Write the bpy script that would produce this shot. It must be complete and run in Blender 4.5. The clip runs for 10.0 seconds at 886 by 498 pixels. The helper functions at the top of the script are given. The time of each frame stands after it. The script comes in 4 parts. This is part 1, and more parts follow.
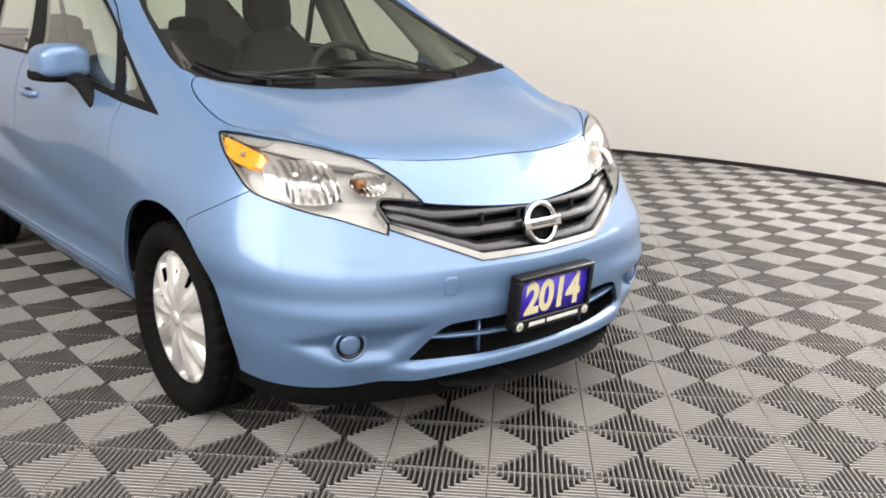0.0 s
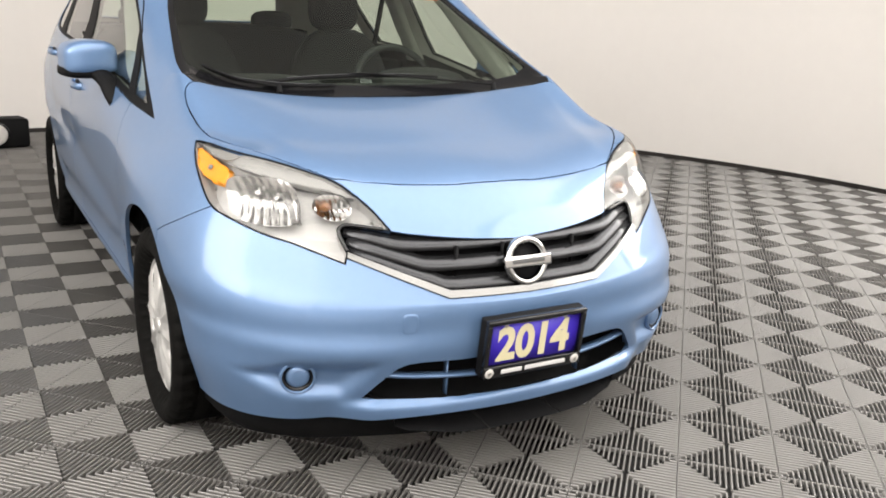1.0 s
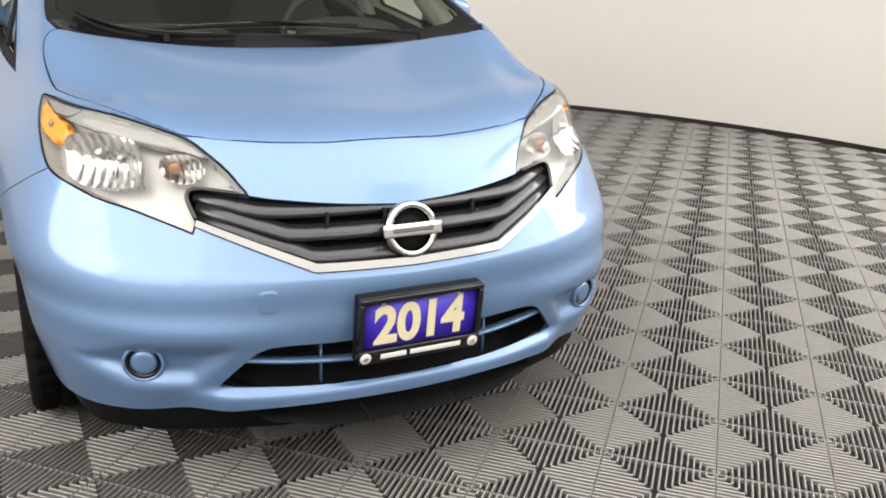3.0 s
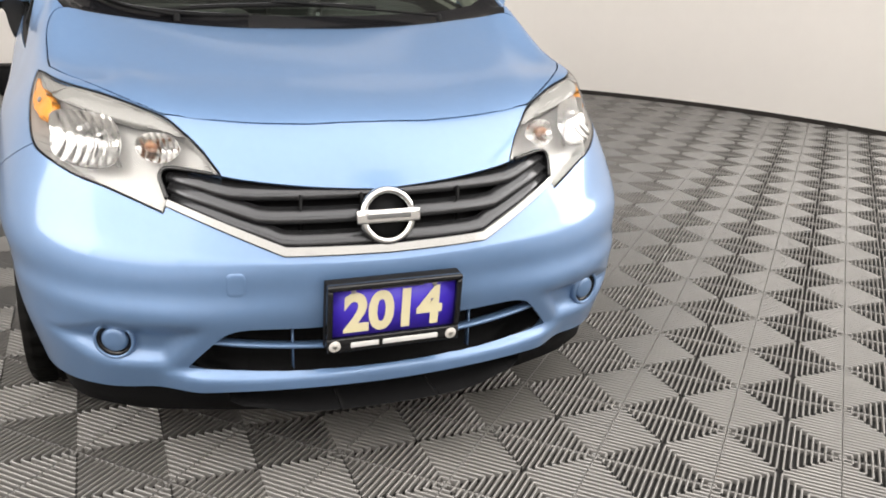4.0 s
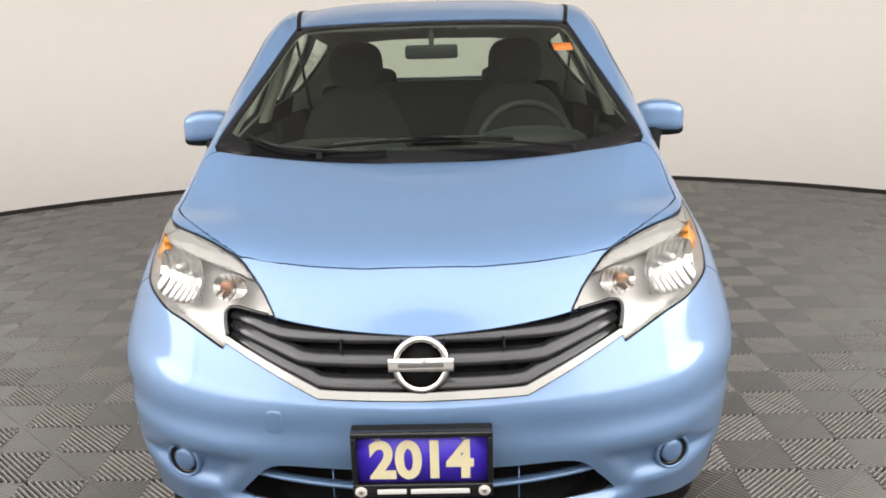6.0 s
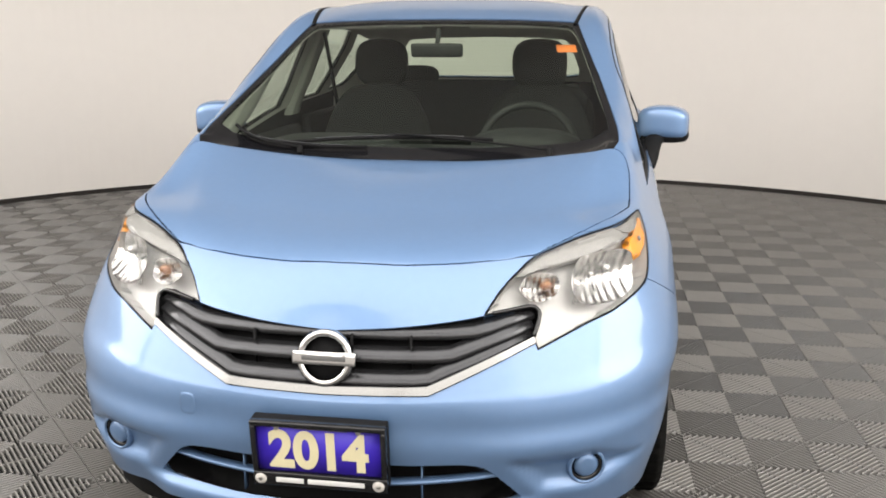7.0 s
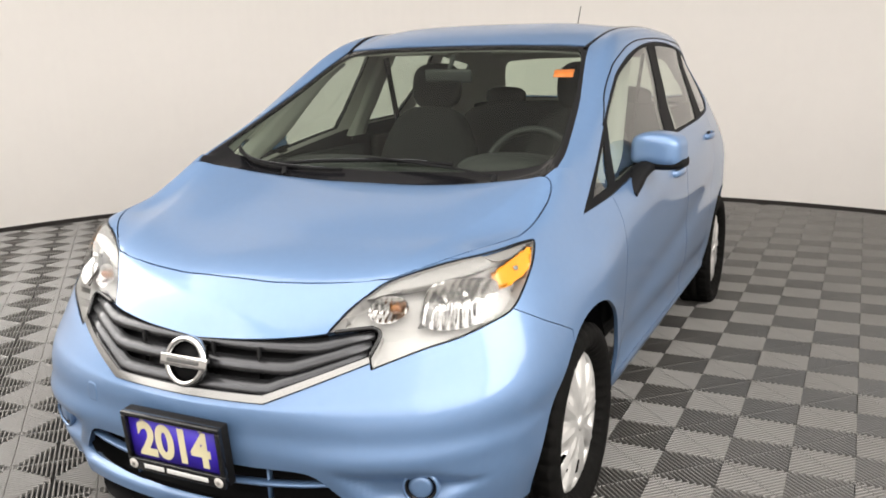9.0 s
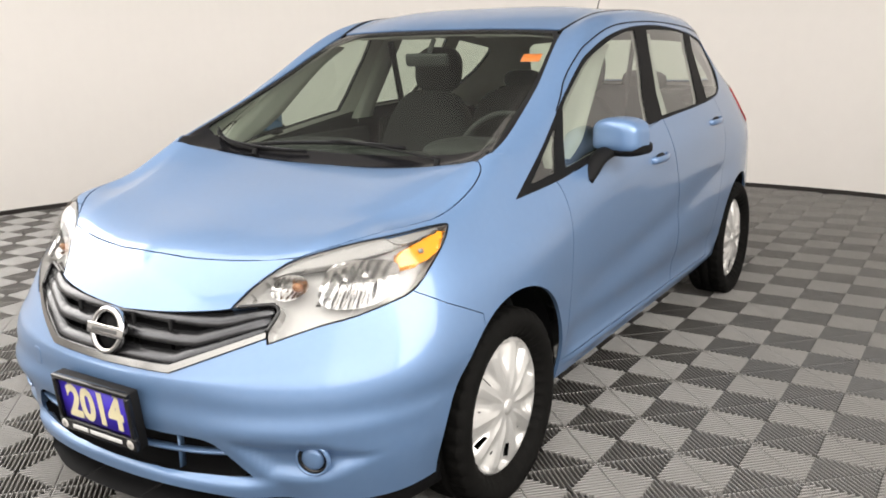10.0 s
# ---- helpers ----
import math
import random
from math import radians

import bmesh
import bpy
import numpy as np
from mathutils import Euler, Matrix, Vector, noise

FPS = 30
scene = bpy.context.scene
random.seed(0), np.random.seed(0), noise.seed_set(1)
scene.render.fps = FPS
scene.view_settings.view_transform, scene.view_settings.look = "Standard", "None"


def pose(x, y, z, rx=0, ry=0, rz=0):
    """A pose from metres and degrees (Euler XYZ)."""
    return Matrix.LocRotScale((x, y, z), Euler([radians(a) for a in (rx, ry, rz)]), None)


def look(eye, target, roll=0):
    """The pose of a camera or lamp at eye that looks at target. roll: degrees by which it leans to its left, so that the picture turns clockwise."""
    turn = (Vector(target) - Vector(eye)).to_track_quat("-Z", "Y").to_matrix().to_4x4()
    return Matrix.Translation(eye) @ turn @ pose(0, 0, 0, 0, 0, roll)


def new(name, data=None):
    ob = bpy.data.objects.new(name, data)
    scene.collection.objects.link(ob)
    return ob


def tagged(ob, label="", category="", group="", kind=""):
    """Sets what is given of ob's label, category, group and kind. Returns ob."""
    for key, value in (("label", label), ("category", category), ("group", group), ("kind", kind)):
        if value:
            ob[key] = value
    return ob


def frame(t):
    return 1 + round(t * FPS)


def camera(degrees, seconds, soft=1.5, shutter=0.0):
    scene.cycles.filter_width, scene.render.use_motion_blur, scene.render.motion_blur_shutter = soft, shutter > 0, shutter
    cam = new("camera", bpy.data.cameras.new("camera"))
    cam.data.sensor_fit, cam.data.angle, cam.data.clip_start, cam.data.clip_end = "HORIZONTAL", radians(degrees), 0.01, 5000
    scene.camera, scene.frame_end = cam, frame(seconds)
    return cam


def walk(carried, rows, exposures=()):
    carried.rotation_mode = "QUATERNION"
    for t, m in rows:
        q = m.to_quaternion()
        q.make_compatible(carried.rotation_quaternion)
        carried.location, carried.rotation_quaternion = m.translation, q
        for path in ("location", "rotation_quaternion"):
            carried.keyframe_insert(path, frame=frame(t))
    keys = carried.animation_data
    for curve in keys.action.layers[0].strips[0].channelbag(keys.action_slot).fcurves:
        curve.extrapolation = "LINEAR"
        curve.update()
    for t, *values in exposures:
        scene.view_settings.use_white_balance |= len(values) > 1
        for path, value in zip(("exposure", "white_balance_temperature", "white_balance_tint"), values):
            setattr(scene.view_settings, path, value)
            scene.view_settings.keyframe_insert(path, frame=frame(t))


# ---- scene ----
cam = camera(53.8, 10.0, 1.8)
PATH = [
    (0, (-1.856, -1.706, 1.235), (-0.605, -0.231, 0.725), 1.1),
    (0.5, (-1.59, -1.733, 1.255), (-0.405, -0.213, 0.72), 1.3),
    (1, (-1.332, -1.807, 1.312), (-0.365, -0.142, 0.77), 2.9),
    (1.5, (-1.128, -1.821, 1.262), (-0.149, -0.213, 0.587), 4.0),
    (2, (-1.024, -1.75, 1.263), (-0.065, -0.099, 0.669), 2.8),
    (2.5, (-0.951, -1.715, 1.247), (-0.032, -0.049, 0.632), 1.7),
    (2.7, (-0.920, -1.717, 1.249), (-0.008, -0.049, 0.627), 1.7),
    (3.8, (-0.636, -1.788, 1.220), (0.124, -0.038, 0.621), 2.9),
    (4, (-0.588, -1.781, 1.229), (0.114, -0.023, 0.584), 2.3),
    (4.5, (-0.415, -1.772, 1.267), (0.109, 0.064, 0.674), 0.3),
    (5, (-0.271, -1.749, 1.294), (0.08, 0.17, 0.853), -1.0),
    (5.5, (-0.119, -1.833, 1.337), (0.002, 0.123, 0.938), -0.3),
    (5.7, (-0.033, -1.840, 1.361), (0.023, 0.108, 0.912), -0.9),
    (6.8, (0.442, -1.799, 1.384), (0.191, 0.126, 0.902), -0.4),
    (7, (0.557, -1.8, 1.374), (0.26, 0.121, 0.903), 0.0),
    (7.5, (0.79, -1.778, 1.399), (0.289, 0.097, 0.917), -0.6),
    (8, (1.02, -1.693, 1.41), (0.413, 0.167, 0.996), -0.5),
    (8.5, (1.27, -1.63, 1.387), (0.554, 0.193, 0.982), -1.8),
    (9, (1.516, -1.595, 1.412), (0.672, 0.165, 0.976), -1.1),
    (9.5, (1.756, -1.487, 1.418), (0.801, 0.205, 0.942), -1.1),
    (10, (1.997, -1.383, 1.415), (0.949, 0.254, 0.943), -1.2),
]
walk(cam, [(t, look(eye, target, roll)) for t, eye, target, roll in PATH], [(0, -0.14), (1.5, -0.10), (2.5, -0.14), (4, -0.14), (5.5, -0.13), (7, -0.18), (8.5, -0.17), (10, -0.12)])

# ---- world, lights ----
world = bpy.data.worlds.new("studio_world")
scene.world = world
world.use_nodes = True
world.node_tree.nodes["Background"].inputs[0].default_value = (0.9, 0.92, 1.0, 1)
world.node_tree.nodes["Background"].inputs[1].default_value = 0.02

ROOM_C = (0.0, 1.65)      # middle of the round photo booth
ROOM_R = 5.3
ROOM_N = 2.04              # squareness of the rounded wall
CEIL = 4.3


def panel_lamp(x, y, z, turn, tilt, sx, sy, watts, colour=(1.0, 0.955, 0.905)):
    lamp = bpy.data.lights.new("panel_lamp", "AREA")
    lamp.shape, lamp.size, lamp.size_y, lamp.energy, lamp.color = "RECTANGLE", sx, sy, watts, colour
    ob = new("panel_lamp", lamp)
    ob.matrix_world = pose(x, y, z, tilt, 0, turn)
    return ob


LAMPS = []                       # large soft panels high on the front half of the wall, and a wide one under the ceiling before the car
for a, watts in ((195, 148), (225, 84), (255, 54), (285, 54), (315, 93), (345, 178)):
    LAMPS.append((pose(ROOM_C[0] + 4.75 * math.cos(radians(a)), ROOM_C[1] + 4.75 * math.sin(radians(a)), 2.85, 0, 0, a + 90) @ pose(0, 0, 0, 72), 2.47, 2.3, watts))
LAMPS.append((pose(-0.1, -0.5, 4.1), 7.2, 3.4, 275))
for m, sx, sy, watts in LAMPS:
    lamp = panel_lamp(0, 0, 0, 0, 0, sx, sy, watts)
    lamp.matrix_world = m @ pose(0, 0, -0.06)


# ---- materials ----
def mat(name, colour, rough=0.5, metal=0.0, vary=0.08, scale=8.0, bump=0.0, bscale=60.0, coat=0.0, spec=0.5, random_each=0.0):
    m = bpy.data.materials.new(name)
    m.use_nodes = True
    nt = m.node_tree
    b = nt.nodes["Principled BSDF"]
    b.inputs["Roughness"].default_value = rough
    b.inputs["Metallic"].default_value = metal
    b.inputs["Specular IOR Level"].default_value = spec
    b.inputs["Coat Weight"].default_value = coat
    b.inputs["Coat Roughness"].default_value = 0.03
    co = nt.nodes.new("ShaderNodeTexCoord")
    n1 = nt.nodes.new("ShaderNodeTexNoise")
    n1.inputs["Scale"].default_value = scale
    n1.inputs["Detail"].default_value = 6
    nt.links.new(co.outputs["Object"], n1.inputs["Vector"])
    n2 = nt.nodes.new("ShaderNodeTexNoise")
    n2.inputs["Scale"].default_value = scale * 14
    n2.inputs["Detail"].default_value = 3
    nt.links.new(co.outputs["Object"], n2.inputs["Vector"])
    add = nt.nodes.new("ShaderNodeMath")
    add.operation = "ADD"
    nt.links.new(n1.outputs["Fac"], add.inputs[0])
    nt.links.new(n2.outputs["Fac"], add.inputs[1])
    last = add.outputs[0]
    if random_each:
        info = nt.nodes.new("ShaderNodeObjectInfo")
        mul = nt.nodes.new("ShaderNodeMath")
        mul.operation = "MULTIPLY_ADD"
        mul.inputs[1].default_value = random_each
        nt.links.new(info.outputs["Random"], mul.inputs[0])
        nt.links.new(last, mul.inputs[2])
        last = mul.outputs[0]
    ramp = nt.nodes.new("ShaderNodeMapRange")
    ramp.inputs["From Min"].default_value = 0.6
    ramp.inputs["From Max"].default_value = 1.4 + random_each
    ramp.inputs["To Min"].default_value = 1 - vary
    ramp.inputs["To Max"].default_value = 1 + vary
    nt.links.new(last, ramp.inputs["Value"])
    mix = nt.nodes.new("ShaderNodeVectorMath")
    mix.operation = "SCALE"
    mix.inputs[0].default_value = colour
    nt.links.new(ramp.outputs[0], mix.inputs["Scale"])
    nt.links.new(mix.outputs[0], b.inputs["Base Color"])
    if bump:
        n3 = nt.nodes.new("ShaderNodeTexNoise")
        n3.inputs["Scale"].default_value = bscale
        n3.inputs["Detail"].default_value = 5
        nt.links.new(co.outputs["Object"], n3.inputs["Vector"])
        bp = nt.nodes.new("ShaderNodeBump")
        bp.inputs["Strength"].default_value = bump
        bp.inputs["Distance"].default_value = 0.01
        nt.links.new(n3.outputs["Fac"], bp.inputs["Height"])
        nt.links.new(bp.outputs[0], b.inputs["Normal"])
    return m


def glass_mat(name, tint, gloss=1.0, ior=1.5, rough=0.0):
    """A thin pane: tinted see-through with a Fresnel gloss."""
    m = bpy.data.materials.new(name)
    m.use_nodes = True
    nt = m.node_tree
    nt.nodes.remove(nt.nodes["Principled BSDF"])
    out = nt.nodes["Material Output"]
    tr = nt.nodes.new("ShaderNodeBsdfTransparent")
    tr.inputs[0].default_value = (*tint, 1)
    gl = nt.nodes.new("ShaderNodeBsdfGlossy")
    gl.inputs["Roughness"].default_value = rough
    gl.inputs["Color"].default_value = (gloss, gloss, gloss, 1)
    lw = nt.nodes.new("ShaderNodeLayerWeight")      # Schlick's gloss, alike from both sides
    lw.inputs[0].default_value = 0.5
    pw = nt.nodes.new("ShaderNodeMath")
    pw.operation, pw.inputs[1].default_value = "POWER", 5.0
    nt.links.new(lw.outputs["Facing"], pw.inputs[0])
    fr = nt.nodes.new("ShaderNodeMath")
    f0 = ((ior - 1) / (ior + 1)) ** 2
    fr.operation, fr.inputs[1].default_value, fr.inputs[2].default_value = "MULTIPLY_ADD", 1 - f0, f0
    nt.links.new(pw.outputs[0], fr.inputs[0])
    mx = nt.nodes.new("ShaderNodeMixShader")
    nt.links.new(fr.outputs[0], mx.inputs[0])
    nt.links.new(tr.outputs[0], mx.inputs[1])
    nt.links.new(gl.outputs[0], mx.inputs[2])
    nt.links.new(mx.outputs[0], out.inputs[0])
    return m


def paint_mat():
    m = mat("blue_metallic_paint", (0.119, 0.206, 0.365), 0.40, 0.37, 0.03, 3.0, coat=0.8)
    nt = m.node_tree
    b = nt.nodes["Principled BSDF"]
    b.inputs["Coat Roughness"].default_value = 0.09
    co = nt.nodes.new("ShaderNodeTexCoord")
    fl = nt.nodes.new("ShaderNodeTexNoise")      # metal flakes
    fl.inputs["Scale"].default_value = 1400
    nt.links.new(co.outputs["Object"], fl.inputs["Vector"])
    rr = nt.nodes.new("ShaderNodeMapRange")
    rr.inputs["To Min"].default_value = 0.36
    rr.inputs["To Max"].default_value = 0.45
    nt.links.new(fl.outputs["Fac"], rr.inputs["Value"])
    nt.links.new(rr.outputs[0], b.inputs["Roughness"])
    return m


PAINT = paint_mat()
WALL = mat("white_booth_wall", (0.745, 0.715, 0.684), 0.75, 0, 0.015, 0.6, bump=0.02, bscale=40)
CEILING = mat("pale_ceiling", (0.36, 0.35, 0.34), 0.9, 0, 0.03, 1.0)
SKIRT = mat("dark_skirting", (0.014, 0.011, 0.009), 0.7, 0, 0.2, 5)
TILE = mat("grey_plastic_tile", (0.150, 0.1440, 0.1370), 0.36, 0, 0.10, 2.5, bump=0.02, bscale=90, spec=1.0, random_each=0.12)
TILE.node_tree.nodes["Principled BSDF"].inputs["IOR"].default_value = 1.64
SLAB = mat("dark_subfloor", (0.010, 0.0096, 0.0092), 0.8, 0, 0.2, 3)
BLACK = mat("black_plastic", (0.006, 0.006, 0.0065), 0.6, 0, 0.2, 12, bump=0.05, bscale=400, spec=0.1)
GLOSSBLACK = mat("gloss_black", (0.006, 0.006, 0.007), 0.12, 0, 0.1, 6)
SHELL = mat("inner_shell", (0.006, 0.006, 0.007), 0.9, 0, 0.1, 6)
LINER = mat("cabin_trim_light", (0.40, 0.39, 0.36), 0.85, 0, 0.06, 20, bump=0.1, bscale=300)
PILLAR = mat("cabin_trim_grey", (0.35, 0.345, 0.32), 0.85, 0, 0.06, 20, bump=0.1, bscale=300)
DASH = mat("dark_dashboard", (0.010, 0.0105, 0.011), 0.7, 0, 0.15, 25, bump=0.15, bscale=300)
CLOTH = mat("charcoal_seat_cloth", (0.011, 0.011, 0.0115), 0.95, 0, 0.25, 40, bump=0.3, bscale=500)
RUBBER = mat("tyre_rubber", (0.0045, 0.0043, 0.004), 0.8, 0, 0.3, 14, bump=0.15, bscale=150, spec=0.10)
SILVER = mat("silver_wheel_cover", (0.66, 0.655, 0.64), 0.34, 0.55, 0.05, 12)
CHROME = mat("chrome", (0.24, 0.238, 0.233), 0.17, 1.0, 0.02, 8)
BRIGHT = mat("bright_chrome", (0.55, 0.55, 0.55), 0.10, 1.0, 0.02, 8)
SATIN = mat("satin_grey_bar", (0.062, 0.063, 0.067), 0.27, 0.85, 0.06, 20)
REFLECT = mat("lamp_reflector", (0.48, 0.476, 0.47), 0.14, 1.0, 0.03, 30)
HOUSING = mat("lamp_housing_silver", (0.42, 0.415, 0.406), 0.40, 0.2, 0.05, 18)
BEZEL = mat("lamp_bezel_grey", (0.23, 0.227, 0.22), 0.42, 0.2, 0.05, 20)
AMBER = mat("amber_plastic", (0.80, 0.30, 0.016), 0.18, 0, 0.12, 30, coat=0.4)
AMBERDARK = mat("amber_bulb", (0.22, 0.085, 0.02), 0.15, 0.2, 0.3, 30, coat=0.5)
RED = mat("red_lamp", (0.45, 0.02, 0.02), 0.15, 0, 0.1, 20, coat=0.6)
PLATEBLUE = mat("violet_blue_plate", (0.036, 0.015, 0.38), 0.45, 0, 0.06, 20)
CREAM = mat("cream_print", (0.66, 0.60, 0.39), 0.5, 0, 0.04, 30)
WHITE = mat("white_print", (0.66, 0.66, 0.65), 0.5, 0, 0.04, 30)
STEEL = mat("grey_bolt", (0.40, 0.39, 0.36), 0.35, 0.9, 0.2, 60)
STEELDARK = mat("dark_grey_steel", (0.10, 0.10, 0.10), 0.4, 0.4, 0.1, 60)
ORANGE = mat("orange_sticker", (0.80, 0.20, 0.04), 0.6, 0, 0.05, 30)
PALE = mat("pale_disc", (0.55, 0.53, 0.50), 0.5, 0, 0.15, 12)
WINDSHIELD = glass_mat("windshield_glass", (0.78, 0.85, 0.77), 0.9, 1.7)
SIDEGLASS = glass_mat("side_glass", (0.76, 0.82, 0.76), 1.0, 2.2)
LENS = glass_mat("clear_lens", (0.965, 0.965, 0.96), 0.5)


# ---- building helpers ----
def part(name, bm, material, parent=None, label="", smooth=True):
    me = bpy.data.meshes.new(name)
    bm.normal_update()
    bm.to_mesh(me)
    bm.free()
    me.materials.append(material)
    if smooth:
        me.shade_smooth()
    ob = new(name, me)
    ob.parent = parent
    if label:
        ob["label"] = label
    return ob


def soften(bm, width, segments=2, angle=40):
    es = [e for e in bm.edges if len(e.link_faces) == 2 and e.calc_face_angle(0) > radians(angle)]
    bmesh.ops.bevel(bm, geom=es, offset=width, segments=segments, affect="EDGES", profile=0.5, clamp_overlap=True)
    return bm


def box(sx, sy, sz, m=None, bevel=0.0, segments=2):
    bm = bmesh.new()
    bmesh.ops.create_cube(bm, size=1, matrix=Matrix.Diagonal((sx, sy, sz, 1)))
    if bevel:
        soften(bm, bevel, segments)
    if m is not None:
        bm.transform(m)
    return bm


def prism(outline, depth, m=None, bevel=0.0):
    """A flat outline in x, z drawn out along y by depth."""
    bm = bmesh.new()
    vs = [bm.verts.new((x, 0, z)) for x, z in outline]
    f = bm.faces.new(vs)
    r = bmesh.ops.extrude_face_region(bm, geom=[f])
    bmesh.ops.translate(bm, verts=[v for v in r["geom"] if isinstance(v, bmesh.types.BMVert)], vec=(0, depth, 0))
    bmesh.ops.recalc_face_normals(bm, faces=bm.faces[:])
    if bevel:
        soften(bm, bevel, 2)
    if m is not None:
        bm.transform(m)
    return bm


def lathe(profile, steps=48, m=None, closed=False):
    """Turns a profile of (radius, along) about the x axis."""
    bm = bmesh.new()
    rows = []
    for r, a in profile:
        rows.append([bm.verts.new((a, r * math.cos(2 * math.pi * i / steps), r * math.sin(2 * math.pi * i / steps))) for i in range(steps)])
    n = len(rows)
    for j in range(n if closed else n - 1):
        for i in range(steps):
            k = (i + 1) % steps
            bm.faces.new((rows[j][i], rows[j][k], rows[(j + 1) % n][k], rows[(j + 1) % n][i]))
    bmesh.ops.remove_doubles(bm, verts=bm.verts[:], dist=1e-6)
    bmesh.ops.recalc_face_normals(bm, faces=bm.faces[:])
    if m is not None:
        bm.transform(m)
    return bm


def sweep(section, path, ups=None, cap=True):
    """A closed section (side, up) carried along a path of points."""
    bm = bmesh.new()
    rows = []
    for i, p in enumerate(path):
        p = Vector(p)
        d = (Vector(path[min(i + 1, len(path) - 1)]) - Vector(path[max(i - 1, 0)])).normalized()
        up = Vector(ups[i]) if ups else Vector((0, 0, 1))
        side = d.cross(up).normalized()
        up = side.cross(d)
        rows.append([bm.verts.new(p + side * s + up * u) for s, u in section])
    n = len(section)
    for a, b in zip(rows, rows[1:]):
        for i in range(n):
            bm.faces.new((a[i], a[(i + 1) % n], b[(i + 1) % n], b[i]))
    if cap:
        bm.faces.new(rows[0][::-1])
        bm.faces.new(rows[-1])
    bmesh.ops.recalc_face_normals(bm, faces=bm.faces[:])
    return bm


def oval(rx, ry, n=10):
    return [(rx * math.cos(2 * math.pi * i / n), ry * math.sin(2 * math.pi * i / n)) for i in range(n)]


def smooth_line(points, sub=6, closed=False):
    """A Catmull-Rom line through points of any dimension."""
    P = [np.array(p, float) for p in points]
    n = len(P)
    out = []
    for i in range(n if closed else n - 1):
        a, b, c, d = (P[(i - 1) % n], P[i], P[(i + 1) % n], P[(i + 2) % n]) if closed else (P[max(i - 1, 0)], P[i], P[i + 1], P[min(i + 2, n - 1)])
        for s in range(sub):
            t = s / sub
            out.append(0.5 * (2 * b + (c - a) * t + (2 * a - 5 * b + 4 * c - d) * t * t + (3 * b - a - 3 * c + d) * t ** 3))
    if not closed:
        out.append(P[-1])
    return [tuple(p) for p in out]


def join(*bms):
    first = bms[0]
    for other in bms[1:]:
        me = bpy.data.meshes.new("tmp")
        other.to_mesh(me)
        first.from_mesh(me)
        other.free()
        bpy.data.meshes.remove(me)
    return first


def mirrored(bm):
    c = bm.copy()
    c.transform(Matrix.Diagonal((-1, 1, 1, 1)))
    bmesh.ops.reverse_faces(c, faces=c.faces[:])
    return c


# ---- the booth ----
def room_outline(grow=0.0, n=360):
    pts = []
    for i in range(n):
        a = 2 * math.pi * i / n
        c, s = math.cos(a), math.sin(a)
        r = (ROOM_R + grow) / (abs(c) ** ROOM_N + abs(s) ** ROOM_N) ** (1 / ROOM_N)
        pts.append((ROOM_C[0] + r * c, ROOM_C[1] + r * s))
    return pts


def ring_wall(name, inner, outer, z0, z1, material, label, category):
    bm = bmesh.new()
    rows = [[bm.verts.new((x, y, z)) for x, y in o] for o, z in ((inner, z0), (inner, z1), (outer, z1), (outer, z0))]
    n = len(inner)
    for j in range(4):
        a, b = rows[j], rows[(j + 1) % 4]
        for i in range(n):
            bm.faces.new((a[i], a[(i + 1) % n], b[(i + 1) % n], b[i]))
    bmesh.ops.recalc_face_normals(bm, faces=bm.faces[:])
    return tagged(part(name, bm, material, smooth=False), label, category, kind="structure")


def build_room():
    ring_wall("wall", room_outline(), room_outline(0.15), -0.05, CEIL, WALL, "plain white curved wall of the photo booth", "wall")
    ring_wall("baseboard", room_outline(-0.012), room_outline(-0.001), -0.014, 0.036, SKIRT, "thin dark skirting strip along the curved wall", "baseboard")
    bm = bmesh.new()
    bm.faces.new([bm.verts.new((x, y, CEIL)) for x, y in room_outline(0.15)])
    top = bmesh.ops.extrude_face_region(bm, geom=bm.faces[:])
    bmesh.ops.translate(bm, verts=[v for v in top["geom"] if isinstance(v, bmesh.types.BMVert)], vec=(0, 0, 0.1))
    bmesh.ops.recalc_face_normals(bm, faces=bm.faces[:])
    tagged(part("ceiling", bm, CEILING, smooth=False), "plain pale ceiling above the photo booth", "ceiling", kind="structure")


build_room()


def light_panels():
    for m, sx, sy, watts in LAMPS:
        ob = new("light_panel")
        ob.matrix_world = m
        tagged(ob, "flat white soft-light panel hung high in the booth", "light panel", "light panels of the booth")
        part("housing", box(sx + .06, sy + .06, 0.08, bevel=0.01), WHITE, ob)
        for dx in (-0.8, 0.8):
            part("bracket", box(.03, .03, .22, pose(dx, 0, .14), .004), STEEL, ob)


light_panels()

# ---- the car: body surface lofted from its design lines ----
# Each line runs from the middle of the nose round the corner and the side to the middle of the tail (half the car).
sill = [(0, .035, .262), (.25, .050, .265), (.46, .112, .256), (.635, .198, .240), (.752, .36, .236), (.80, .84, .27), (.80, 1.3, .27), (.805, 2.2, .278), (.80, 3.0, .285), (.765, 3.6, .30), (.60, 4.0, .32), (0, 4.10, .32)]
fog_line = [(0, .026, .345), (.25, .040, .348), (.467, .082, .347), (.636, .153, .359), (.778, .332, .370), (.843, .838, .396), (.825, 1.3, .40), (.83, 2.2, .41), (.828, 3.0, .41), (.80, 3.6, .42), (.64, 4.05, .43), (0, 4.14, .43)]
